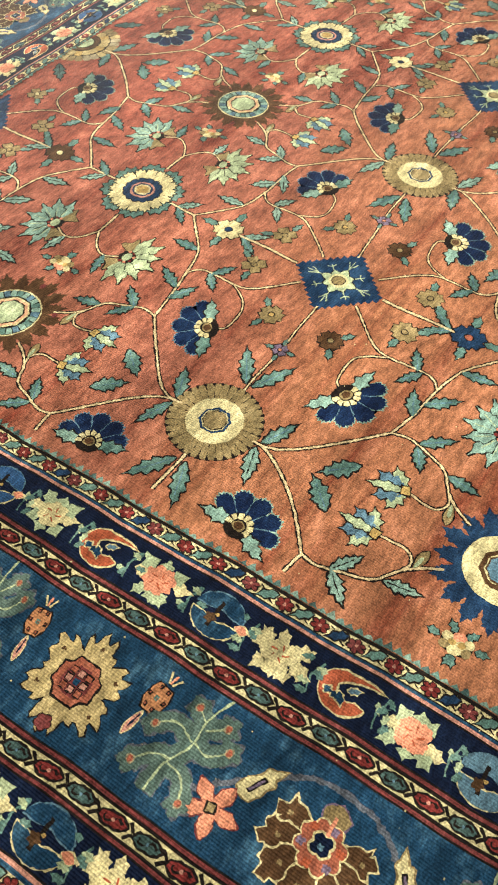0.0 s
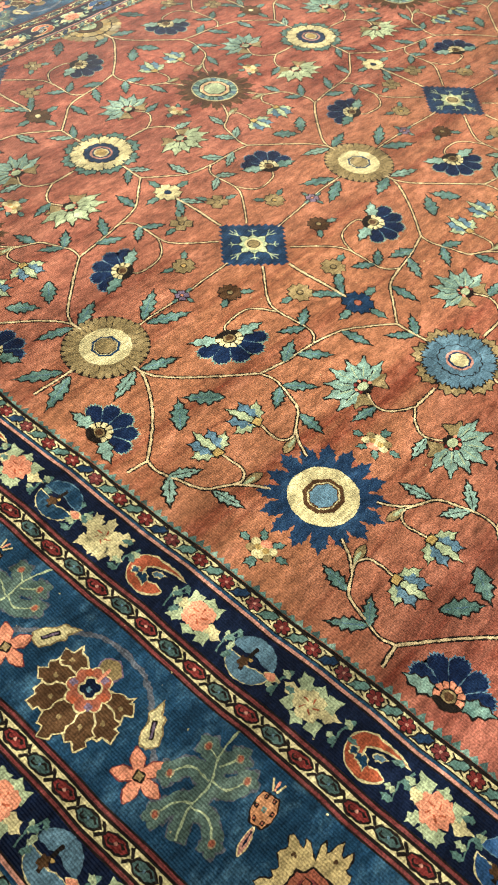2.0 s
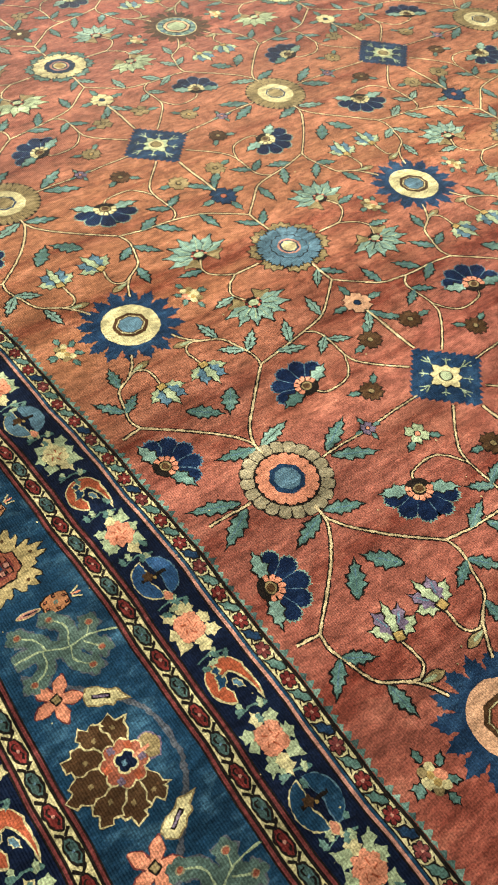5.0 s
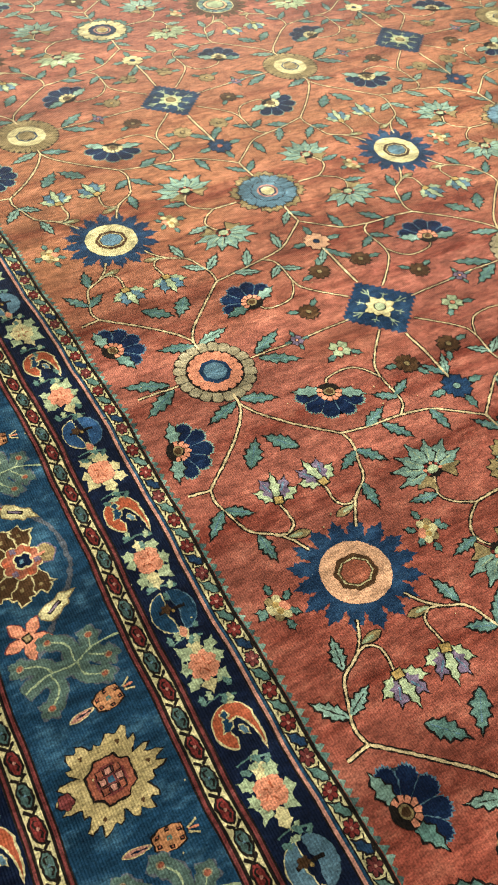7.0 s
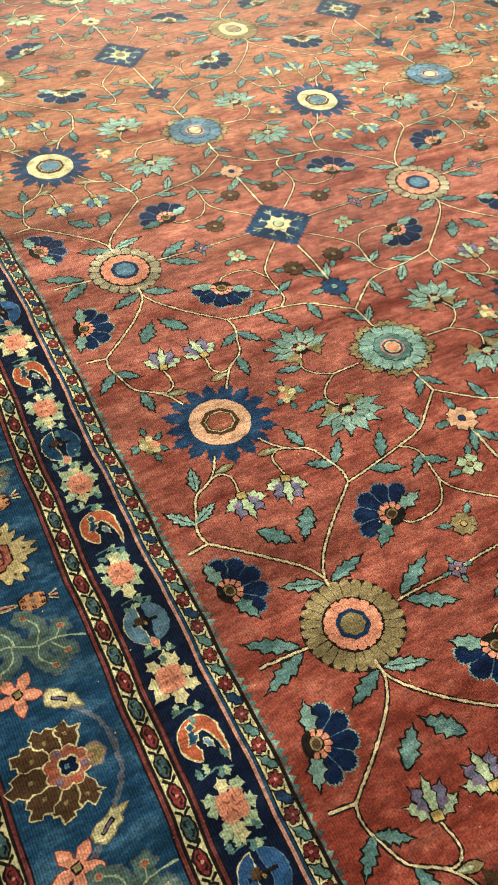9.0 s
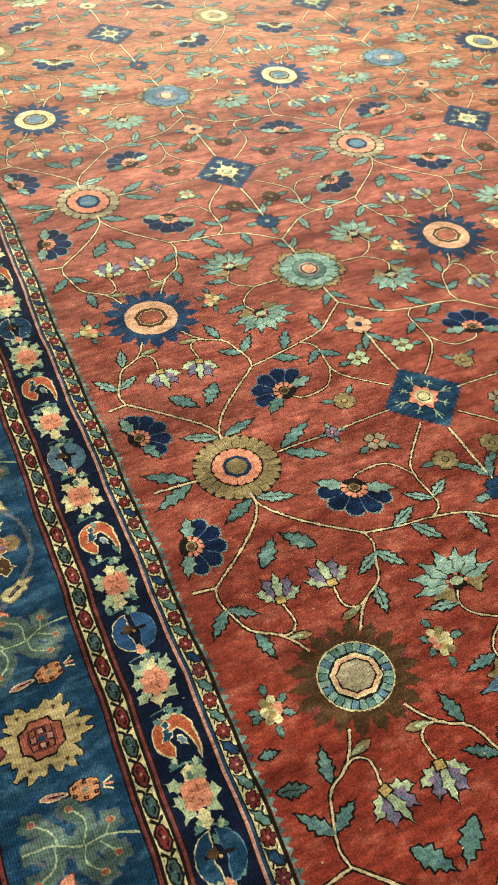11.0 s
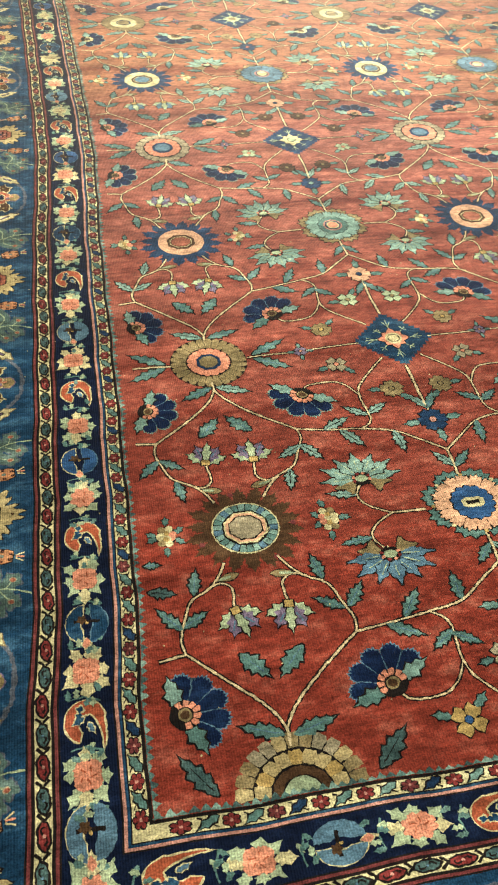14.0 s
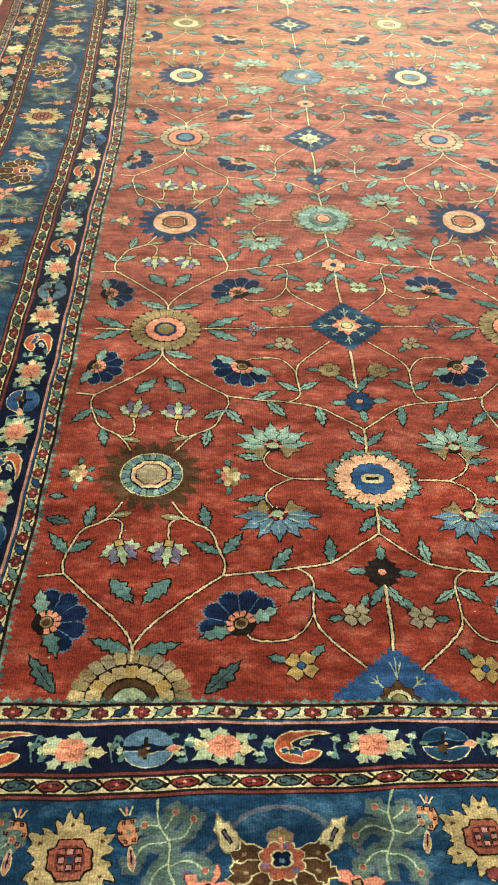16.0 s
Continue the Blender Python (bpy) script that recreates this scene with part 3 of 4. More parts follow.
# border bands, from the field outwards
for name, d0, d1, mat, label in (
        ("edging", 0.0, 0.008, OUT, ""), ("inner_guard", 0.008, 0.041, CREAM, "cream guard stripe"),
        ("line", 0.041, 0.044, OUT, ""), ("line", 0.044, 0.050, BLUE, ""), ("line", 0.050, 0.057, DUSTY, ""), ("line", 0.057, 0.061, OUT, ""),
        ("inner_border", 0.061, 0.176, NAVY, "midnight-blue minor border"), ("line", 0.176, 0.180, OUT, ""), ("line", 0.180, 0.187, LINE, ""), ("line", 0.187, 0.194, OUT, ""),
        ("vine_guard", 0.194, 0.228, CREAM, "cream vine guard"), ("line", 0.228, 0.235, OUT, ""), ("line", 0.235, 0.242, LINE, ""), ("line", 0.242, 0.246, OUT, ""),
        ("main_border", 0.246, 0.494, BLUE, "indigo main border with streaks"), ("line", 0.494, 0.498, OUT, ""), ("line", 0.498, 0.505, LINE, ""), ("line", 0.505, 0.511, OUT, ""),
        ("vine_guard", 0.511, 0.546, CREAM, "cream vine guard"), ("line", 0.546, 0.552, OUT, ""), ("line", 0.552, 0.558, LINE, ""), ("line", 0.558, 0.562, OUT, ""),
        ("outer_border", 0.562, 0.664, NAVY, "midnight-blue outer border"), ("line", 0.664, 0.668, OUT, ""), ("line", 0.668, 0.676, DUSTY, ""),
        ("line", 0.676, 0.684, BLUE, ""), ("outer_guard", 0.684, 0.717, CREAM, "cream outer guard stripe"), ("line", 0.717, 0.724, OUT, ""),
        ("selvedge", 0.724, 0.785, LINE, "plain brick-red outer edge")):
    band(name, (rect(d1), rect(d0)), mat, label)

# the rug's body below the pile, with its overcast edge
bx = []
x0, y0, x1, y1 = rect(0.787)
N = 160
loop = [(x0 + (x1 - x0) * i / N, y0) for i in range(N)] + [(x1, y0 + (y1 - y0) * i / N) for i in range(N)]
loop += [(x1 - (x1 - x0) * i / N, y1) for i in range(N)] + [(x0, y1 - (y1 - y0) * i / N) for i in range(N)]
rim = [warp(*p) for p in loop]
vv = [(p.x, p.y, -0.0012) for p in rim] + [(p.x, p.y, -0.012) for p in rim]
n4 = len(rim)
me = bpy.data.meshes.new("backing")
me.from_pydata(vv, [], [tuple(range(n4))] + [(i, n4 + i, n4 + (i + 1) % n4, (i + 1) % n4) for i in range(n4)])
me.materials.append(LINE)
backing = tagged(new("backing", me), "woven cotton and wool backing")
backing.parent = rug


# ---- the repeat of the field ----
def q2(a, w):
    return a * Q, w * P


VINES = [
    ("S1", [(0, 0.14), (0.004, 0.20), (0.055, 0.275), (0.177, 0.384), (0.335, 0.504)], 0.0066),
    ("S2", [(0.335, 0.504), (0.345, 0.56), (0.318, 0.635), (0.282, 0.709), (0.202, 0.752), (0.151, 0.797), (0.112, 0.855)], 0.006),
    ("S3", [(0.202, 0.752), (0.150, 0.768), (0.105, 0.735), (0.112, 0.65)], 0.0052),
    ("S4", [(0.335, 0.504), (0.477, 0.525), (0.64, 0.541), (0.785, 0.571), (0.89, 0.637), (1.0, 0.715)], 0.006),
    ("S5", [(0.64, 0.541), (0.70, 0.485), (0.697, 0.33), (0.74, 0.25), (0.893, 0.122)], 0.0056),
    ("S6", [(0.697, 0.34), (0.647, 0.266), (0.58, 0.232), (0.46, 0.238), (0.423, 0.284)], 0.0048),
    ("S9", [(0.56, 0.825), (0.515, 0.897), (0.55, 0.955), (0.631, 1.0)], 0.0052),
]
# leaves: base and tip in the half repeat, breadth, colour
LEAVES = [
    ((0.015, 0.175), (0.175, 0.225), 0.034, TEAL), ((0.125, 0.475), (0.02, 0.375), 0.042, TEAL), ((0.335, 0.60), (0.425, 0.69), 0.030, TEAL),
    ((0.33, 0.60), (0.225, 0.65), 0.028, TEAL), ((0.265, 0.73), (0.245, 0.835), 0.030, TEAL), ((0.455, 0.522), (0.585, 0.465), 0.032, TEAL),
    ((0.54, 0.535), (0.625, 0.64), 0.032, TEAL), ((0.79, 0.575), (0.80, 0.695), 0.030, TEAL), ((0.698, 0.46), (0.60, 0.40), 0.026, TEAL),
    ((0.70, 0.45), (0.80, 0.395), 0.026, TEAL), ((1.0, 0.47), (0.925, 0.37), 0.024, TEAL), ((0.515, 0.895), (0.39, 0.875), 0.026, TEAL),
    ((1.0, 0.805), (0.915, 0.72), 0.026, TEAL),
]
SIDE_LEAVES = LEAVES[:5]


def direction(base, tip):
    (x0, y0), (x1, y1) = q2(*base), q2(*tip)
    return math.hypot(x1 - x0, y1 - y0), math.degrees(math.atan2(y1 - y0, x1 - x0)) - 90


def vine(name, ctrl, width, cx, cy, sx, sy, near):
    pts = smooth([q2(*c) for c in ctrl], 7)
    world_pts = [warp(cx + sx * x, cy + sy * y) for x, y in pts]
    TALLY[0] += 1
    o = world_pts[0] + Vector((0, 0, (TALLY[0] % 97) * 1.1e-6))
    m = Motif(hash((round(cx, 2), round(cy, 2), len(ctrl))) % 999)
    m.stroke([(p.x - o.x, p.y - o.y) for p in world_pts], width * 0.80, STEM, OUT, 0.0033)
    if near and COUNT.get("vine", 0) < 300:
        COUNT["vine"] = COUNT.get("vine", 0) + 1
        ob = new("vine", m.mesh("vine"))
        ob.parent, ob.location = rug, o
        return
    v, f, mats = m.joined()
    FAR.setdefault("vine", Motif()).add([(x + o.x, y + o.y, z + o.z) for x, y, z in v], f, mats)



def medallion(kind, key, make, x, y, near, label, turn=0.0, sy=1):
    """A large medallion: the outer ring, and the heart as a part of it."""
    m = weave(x, y, turn, 1, sy)
    outer = woven(kind, (key, "outer"), lambda: make()[0], m, near, label)
    if outer:
        woven("heart", (key, "heart"), lambda: make()[1], m, near, parent=outer)
    else:
        woven("heart_of_" + kind, (key, "heart"), lambda: make()[1], m, False)


PALMETTES = {0: (GOLD, GOLD, BROWN, MINT, 18, True), 2: (OLIVE, PINK, INK, OLIVE, 26, True), 4: (BEIGE, PINK, INK, SKY, 20, True),
             6: (OLIVE, CREAM, INK, OLIVE, 34, False), 8: (OLIVE, CREAM, BROWN, MAUVE, 18, True)}
TOOTHED = {1: (BROWN, CREAM, PINK, BEIGE, True), 3: (INK, PEACH, BROWN, RUST, False), 5: (INK, CREAM, BROWN, SKY, False), 7: (BROWN, CREAM, PINK, MINT, True)}
BLOOMS = {1: (TEAL, PEACH, MIDBLUE, CREAM), 3: (OLIVE, AQUA, TEAL, PINK), 5: (OLIVE, SKY, SKY, CREAM), 7: (TEAL, CREAM, INK, GOLD)}
DIAMONDS = {0: (MIDBLUE, BROWN, OLIVE), 2: (BLUE, PINK, CREAM), 4: (INK, CREAM, MINT), 6: (INK, MINT, OLIVE), 8: (INK, MINT, OLIVE)}

for c in range(COLS + 1):
    near = c <= 3
    for r in range(ROWS + 1):
        x, y = c * Q, r * P
        end, flip = r in (0, ROWS), (-1 if r == ROWS else 1)
        if c % 2 == 0 and r % 2 == 0:
            o, mi, ri, co, k, pet = PALMETTES[r]
            medallion("palmette", ("palmette", r), (lambda: half_palmette(10 + r)) if end else (lambda: palmette(10 + r, o, mi, ri, co, k, pet)), x, y, near, "round palmette with a petalled rim", 0, flip)
        elif c % 2 == 0:
            medallion("toothed_medallion", ("toothed", r), lambda: toothed(30 + r, *TOOTHED[r]), x, y, near, "round medallion with ragged teeth")
        elif r % 2 == 0:
            medallion("lozenge", ("diamond", r), lambda: star_diamond(50 + r, *DIAMONDS[r], end), x, y, near, "blue stepped lozenge with a star", 0, flip)
        else:
            medallion("bloom", ("bloom", r), lambda: bloom(70 + r, *BLOOMS[r]), x, y, near, "large open bloom with leafy lobes")

AXIS = [(OUT, PINK), (INK, DUSTY), (PEACH, INK), (INK, AQUA), (PEACH, INK), (INK, RUST), (CREAM, INK), (BROWN, CREAM)]
SMALL = [(4, BEIGE, PINK), (5, OLIVE, GOLD), (4, MINT, PINK), (6, BROWN, OLIVE), (6, BROWN, OLIVE), (5, OLIVE, GOLD), (4, OLIVE, CREAM), (4, OLIVE, GOLD)]
for c in range(-1, COLS + 1):
    for r in range(ROWS):
        # the half repeat that lies right of column c, between rows r and r + 1
        base_col, sx = (c, 1) if c % 2 == 0 else (c + 1, -1)
        base_row, sy = (r, 1) if r % 2 == 0 else (r + 1, -1)
        side = c in (-1, COLS)
        near = c <= 2
        cx, cy = base_col * Q, base_row * P

        def put(kind, key, make, a, w, turn=0.0, label=""):
            jx, jy = random.uniform(-0.004, 0.004), random.uniform(-0.004, 0.004)
            woven(kind, key, make, weave(cx + sx * a * Q + jx, cy + sy * w * P + jy, turn + random.uniform(-5, 5), sx, sy), near, label)

        for name, ctrl, width in (VINES[:3] if side else VINES):
            vine(name, ctrl, width, cx, cy, sx, sy, near)
        for n, (b, t, w, mat) in enumerate(SIDE_LEAVES if side else LEAVES):
            length, turn = direction(b, t)
            variant = (r + c) % 3
            put("leaf", ("leaf", n, variant), lambda: leaf(length * 1.04, w * 1.18, [TEAL, AQUA, TEAL][variant] if n != 1 else TEAL, 7 * n + variant), *b, turn)
        if r in (0, ROWS - 1):
            length, turn = direction((0.29, 0.03), (0.425, 0.15))
            put("leaf", ("leaf_end", r), lambda: leaf(length, 0.046, DEEP, 3), 0.29, 0.03, turn)
        put("bud", ("bud",), bud, 0.16, 0.775, 80)
        put("lily", ("lily", r % 3, r < 4), lambda: lily(r, MAUVE if r < 4 else SKY), 0.112, 0.64, 172 + [0, 8, -8][(r + c) % 3], "grey-purple lily with pale green sepals")
        if side:
            vine("stub", [(0.335, 0.504), (0.43, 0.492)], 0.007, cx, cy, sx, sy, near)
            put("carnation", ("carnation_side", r % 2, r < 5), lambda: carnation(r, PINK if r < 5 else CREAM, 0.94), 0.36, 0.30, 72, "midnight-blue carnation with a beaded collar")
            put("spray", ("spray", r % 4), lambda: cluster(r), 0.35, 0.985, 20)
            for b, t, w, mat in (((0.45, 0.762), (0.34, 0.735), 0.034, DEEP), ((0.455, 0.88), (0.385, 0.87), 0.022, TEAL)) if r == 0 else ():
                length, turn = direction(b, t)
                put("leaf", ("leaf_side", w), lambda: leaf(length, w, mat, 4), *b, turn)
            if sy == 1 and r > 0:
                vine("stub", [(0.2, 0.0), (0.40, 0.0)], 0.007, cx, cy, sx, sy, near)
                for s in (1, -1):
                    put("leaf", ("leaf_pair", s), lambda: leaf(0.125, 0.044, TEAL, 5), 0.235, 0.015 * s, -62 if s > 0 else -118)
            continue
        put("carnation", ("carnation", r % 4, r < 5), lambda: carnation(r, PINK if r < 5 else CREAM), 0.412, 0.300, 24, "midnight-blue carnation with a beaded collar")
        put("lotus", ("lotus", r), lambda: lotus(r, [SKY, AQUA, AQUA, AQUA, AQUA, AQUA, MINT, AQUA][r]), 0.565, 0.81, 178, "blue-green lotus blossom")
        put("rosette", ("rosette", r, 0), lambda: rosette(*((4, 0.037, GOLD, MIDBLUE) if r == 0 else (SMALL[r - 1][0], 0.032, SMALL[r - 1][1], SMALL[r - 1][2])), TEAL, (35, 150), r), 0.639, 0.128, 10)
        put("rosette", ("rosette", r, 1), lambda: rosette(SMALL[r][0], 0.034, SMALL[r][1], OLIVE, TEAL, (60, 190), r), 0.868, 0.33, 0)
        put("spray", ("spray", r % 4), lambda: cluster(r, [(CREAM, CREAM, PINK, CREAM, OLIVE), (PINK, CREAM, PINK, CREAM)][r % 2]), 0.363, 0.985, 20)
        # stems on the axes, once for each pair of mirrored halves
        if sy == 1 and r > 0:
            vine("axis", [(0.20, 0.0), (0.5, 0.002), (0.80, 0.0)], 0.005, cx, cy, sx, sy, near)
            for s in (1, -1):
                if 0 < base_row < ROWS or s > 0:
                    put("leaf", ("leaf_pair", s), lambda: leaf(0.125, 0.044, TEAL, 5), 0.235, 0.015 * s, -62 if s > 0 else -118)
            if 0 < base_row < ROWS:
                put("rosette", ("rosette_mid",), lambda: rosette(4, 0.02, MAUVE, PINK, TEAL, (0, 90, 180, 270), 5), 0.474, 0.0)
        if sy == -1:
            vine("axis", [(0.631, 1.0), (0.70, 1.0), (0.78, 1.0)], 0.007, cx, cy, sx, sy, near)
        if sx == 1:
            vine("axis", [(1.0, 0.192), (1.0, 0.3), (1.0, 0.50)], 0.009, cx, cy, sx, sy, near)
            vine("axis", [(1.0, 0.715), (1.0, 0.78), (1.0, 0.855)], 0.008, cx, cy, sx, sy, near)
            tint, eye = AXIS[r]
            put("rosette", ("rosette_axis", r), lambda: rosette(6, 0.043, tint, eye, TEAL, (0, 90, 180), 5), 1.0, 0.535)

# ---- border motifs ----


def border_pose(side, s, d, turn=0.0, mirror=1):
    """side: west, east, south or north; s along it; d outwards from the field's edge. Motifs are drawn with +y pointing outwards."""
    if side == "west":
        return weave(FX0 - d, s, 90 + turn, 1, mirror) if mirror > 0 else weave(FX0 - d, s, 90 - turn, 1, -1)
    if side == "east":
        return weave(FX1 + d, s, -90 + turn)
    k = Matrix.Diagonal((1, END, 1, 1))
    if side == "south":
        return weave(s, FY0 - d * END, 180 + turn, 1, 1) @ k
    return weave(s, FY1 + d * END, turn, 1, 1) @ k


def guard_rosette(seed, mat=WINE):
    m = Motif(seed).fill([(1.12 * x, 0.93 * y) for x, y in wavy(0.0182, 6, 0.004, 36, math.pi / 6, 0.6)], OUT)
    m.fill([(1.14 * x, 0.93 * y) for x, y in wavy(0.0160, 6, 0.0105, 48, math.pi / 6, 0.55)], mat, None, 0.0007)
    return m.fill(ring(0.0036, 6), DUSTY, 3)


def guard_leaf(seed, mat=TEAL):
    """A slanting notched leaf across the guard stripe, with a dark tick beside it."""
    m = Motif(seed).shape(turned(leaf_poly(0.046, 0.024, 2), radians(-56), -0.019, -0.0125), mat, OUT, 0.0030)
    m.fill(ribbon([(-0.020, 0.012), (-0.008, 0.006)], 0.0038), OUT)
    return m.fill(ribbon([(0.020, -0.012), (0.010, -0.008)], 0.0034), OUT)


def vine_lozenge(seed, mat):
    """A slanting curled lozenge with a dark barbed chevron after it."""
    m = Motif(seed).shape([(-0.026, -0.003), (-0.013, -0.0112), (0.008, -0.0102), (0.022, -0.005), (0.024, 0.004), (0.011, 0.0112), (-0.010, 0.0098), (-0.021, 0.005)], mat, OUT, 0.0044)
    m.fill(ribbon(smooth([(-0.018, -0.002), (-0.006, -0.006), (0.002, 0.003), (0.014, 0.005), (0.016, -0.003)], 3), 0.0036), OUT)
    m.fill(ring(0.0032, 6), DUSTY if mat is WINE else SKY)
    for s in (-1, 1):
        m.fill(ribbon([(0.0285, s * 0.001), (0.041, s * 0.014)], 0.0062), OUT, 1)
    return m


def rose(seed, heart=PINK, pale=MINT):
    """A pink rose with ragged pale green leaves on the narrow border."""
    rng, m = random.Random(seed), Motif(seed)
    m.top = 4
    m.fill([(1.04 * x, 0.96 * y) for x, y in wavy(0.035, rng.choice((4, 7, 8)), 0.007, 56, rng.uniform(0, 1))], heart, None, 0.0024)
    for i in range(5):
        a = 2 * math.pi * i / 5 + 0.4
        m.fill(ribbon([(0.008 * math.cos(a), 0.008 * math.sin(a)), (0.021 * math.cos(a + 0.5), 0.019 * math.sin(a + 0.5))], 0.003), ORANGE, 5)
    for i in range(8):
        a = 2 * math.pi * i / 8 + rng.uniform(-0.25, 0.25)
        d = rng.uniform(0.022, 0.030)
        m.piece("leaflet")
        m.top = 1
        length = min(rng.uniform(0.036, 0.052), (0.052 - abs(math.sin(a)) * d * 0.9) / max(0.5, abs(math.sin(a))))
        m.fill(turned(leaf_poly(length, rng.uniform(0.034, 0.048), rng.choice((1, 2, 2))), a - math.pi / 2, math.cos(a) * d, math.sin(a) * d * 0.9), pale if i % 4 else CREAM, None, 0.0018)
    return m


def sickle(seed, mat, inner):
    """A thick curling leaf with a pale edge and a long thin tail, blue leaflets in its bend."""
    m, outer, inside = Motif(seed), [], []
    for i in range(25):
        t = i / 24
        a = radians(-122 + 280 * t)
        r, w = 0.047 * (1 - 0.08 * t), 0.031 * math.sin(math.pi * (0.03 + 0.80 * t)) ** 0.8 + 0.001
        tail = -0.040 * max(0.0, 1 - t / 0.30) ** 1.3
        outer.append((1.08 * r * math.cos(a) + tail, r * math.sin(a) * (1 - 0.12 * (t < 0.2))))
        inside.append((1.08 * (r - w) * math.cos(a) + tail, (r - w) * math.sin(a)))
    body = outer + inside[::-1]
    m.fill(grow(body, 0.0034), CREAM).fill(body, mat)
    m.fill(turned(wavy(0.012, 4, 0.004, 20), 0.4, 0.030, 0.010), CREAM).fill(turned(wavy(0.008, 4, 0.003, 20), 0.4, 0.030, 0.010), inner)
    for x, y, a, size, mat2 in ((0.010, 0.002, 0.5, 0.030, inner), (-0.004, -0.006, 2.0, 0.026, SKY), (0.002, 0.018, 4.4, 0.026, inner)):
        m.piece("leaflet")
        m.top = 3
        m.shape(turned(leaf_poly(size, size * 0.62, 2), a, x, y), mat2, CREAM, 0.0022)
    return m


def paisley(seed):
    """Two facing blue half-moons with pale edges and a small brown flower."""
    m = Motif(seed)
    m.top = 3
    m.fill(ribbon([(0.004, -0.030), (0.006, 0.030)], 0.008), OUT).fill(turned(wavy(0.013, 5, 0.005, 25), 0, 0.010, 0.012), BROWN).fill(ring(0.004, 6), GOLD)
    for s in (1, -1):
        m.piece("half_moon")
        m.top = 1
        body = [(0.050 * math.cos(radians(a)), s * (0.008 + 0.040 * math.sin(radians(a)))) for a in range(0, 181, 15)]
        body += [(-0.02, s * 0.010), (-0.008, s * 0.016), (0.006, s * 0.015), (0.02, s * 0.009)]
        m.shape(body, [BLUE, MIDBLUE, SKY][seed % 3], CREAM if s > 0 else SKY, 0.0024)
    m.piece("tip")
    m.top = 1
    m.shape(turned(petal(0.026, 0.018), 1.6, -0.040, 0.002), PINK, CREAM, 0.002)
    return m.fill(ribbon([(-0.056, -0.004), (-0.074, 0.0)], 0.007), CREAM, 1)


def sprig(seed):
    """Loose pale green leaflets between the roses."""
    rng, m = random.Random(seed), Motif(seed)
    m.fill(ribbon([(-0.012, -0.034), (0.002, 0.0), (-0.004, 0.034)], 0.004), TEAL)
    for i in range(5):
        x, y = rng.uniform(-0.02, 0.02), -0.034 + 0.017 * i
        m.piece("leaflet")
        m.top = 2
        m.fill(turned(leaf_poly(0.026, 0.018, 2), rng.uniform(0, 6.28), x, y), MINT if i % 2 else TEAL, None, 0.0015)
    return m


def brown_palmette(seed):
    """A large fan of brown petals edged in cream, round a red heart with a dark eye; it opens outwards."""
    m = Motif(seed)
    m.top = 12
    m.shape(wavy(0.045, 8, 0.010, 48), RUST, CREAM, 0.003)
    for i in range(6):
        a = 2 * math.pi * i / 6 + 0.3
        m.fill([(0.034 * math.cos(a) + px, 0.034 * math.sin(a) + py) for px, py in wavy(0.009, 4, 0.003, 16)], ORANGE if i % 2 else MAUVE, 14)
    m.shape(turned(wavy(0.020, 4, 0.006, 24), 0, 0, -0.004), NAVY, CREAM, 0.004)
    m.fill(wavy(0.006, 4, 0.002, 16), SKY)
    m.fill(ribbon([(0, -0.02), (0, -0.055)], 0.006), PINK)
    for n, (a, l) in enumerate(((-104, 0.090), (104, 0.090), (-70, 0.102), (70, 0.102), (-36, 0.108), (36, 0.108), (0, 0.114))):
        t = radians(a)
        m.piece("petal")
        m.top = 2 + n
        poly = turned([(-0.014, 0.03), (-0.025, 0.06), (-0.022, 0.074), (-0.029, 0.084), (-0.014, l * 0.88), (-0.018, l * 0.97), (0, l + 0.008), (0.008, l * 0.9), (0.020, l * 0.93), (0.029, 0.084), (0.022, 0.074), (0.025, 0.06), (0.014, 0.03)], t)
        m.shape(poly, BROWN, CREAM, 0.003)
        m.fill([(-math.sin(t) * 0.072 + px, math.cos(t) * 0.072 + py) for px, py in wavy(0.0055, 4, 0.002, 16)], OLIVE)
    m.piece("calyx")
    m.top = 2
    return m.shape(smooth([(-0.018, -0.04), (0.018, -0.04), (0.024, -0.062), (0.0, -0.078), (-0.024, -0.062)], 3), OLIVE, MAUVE, 0.003)


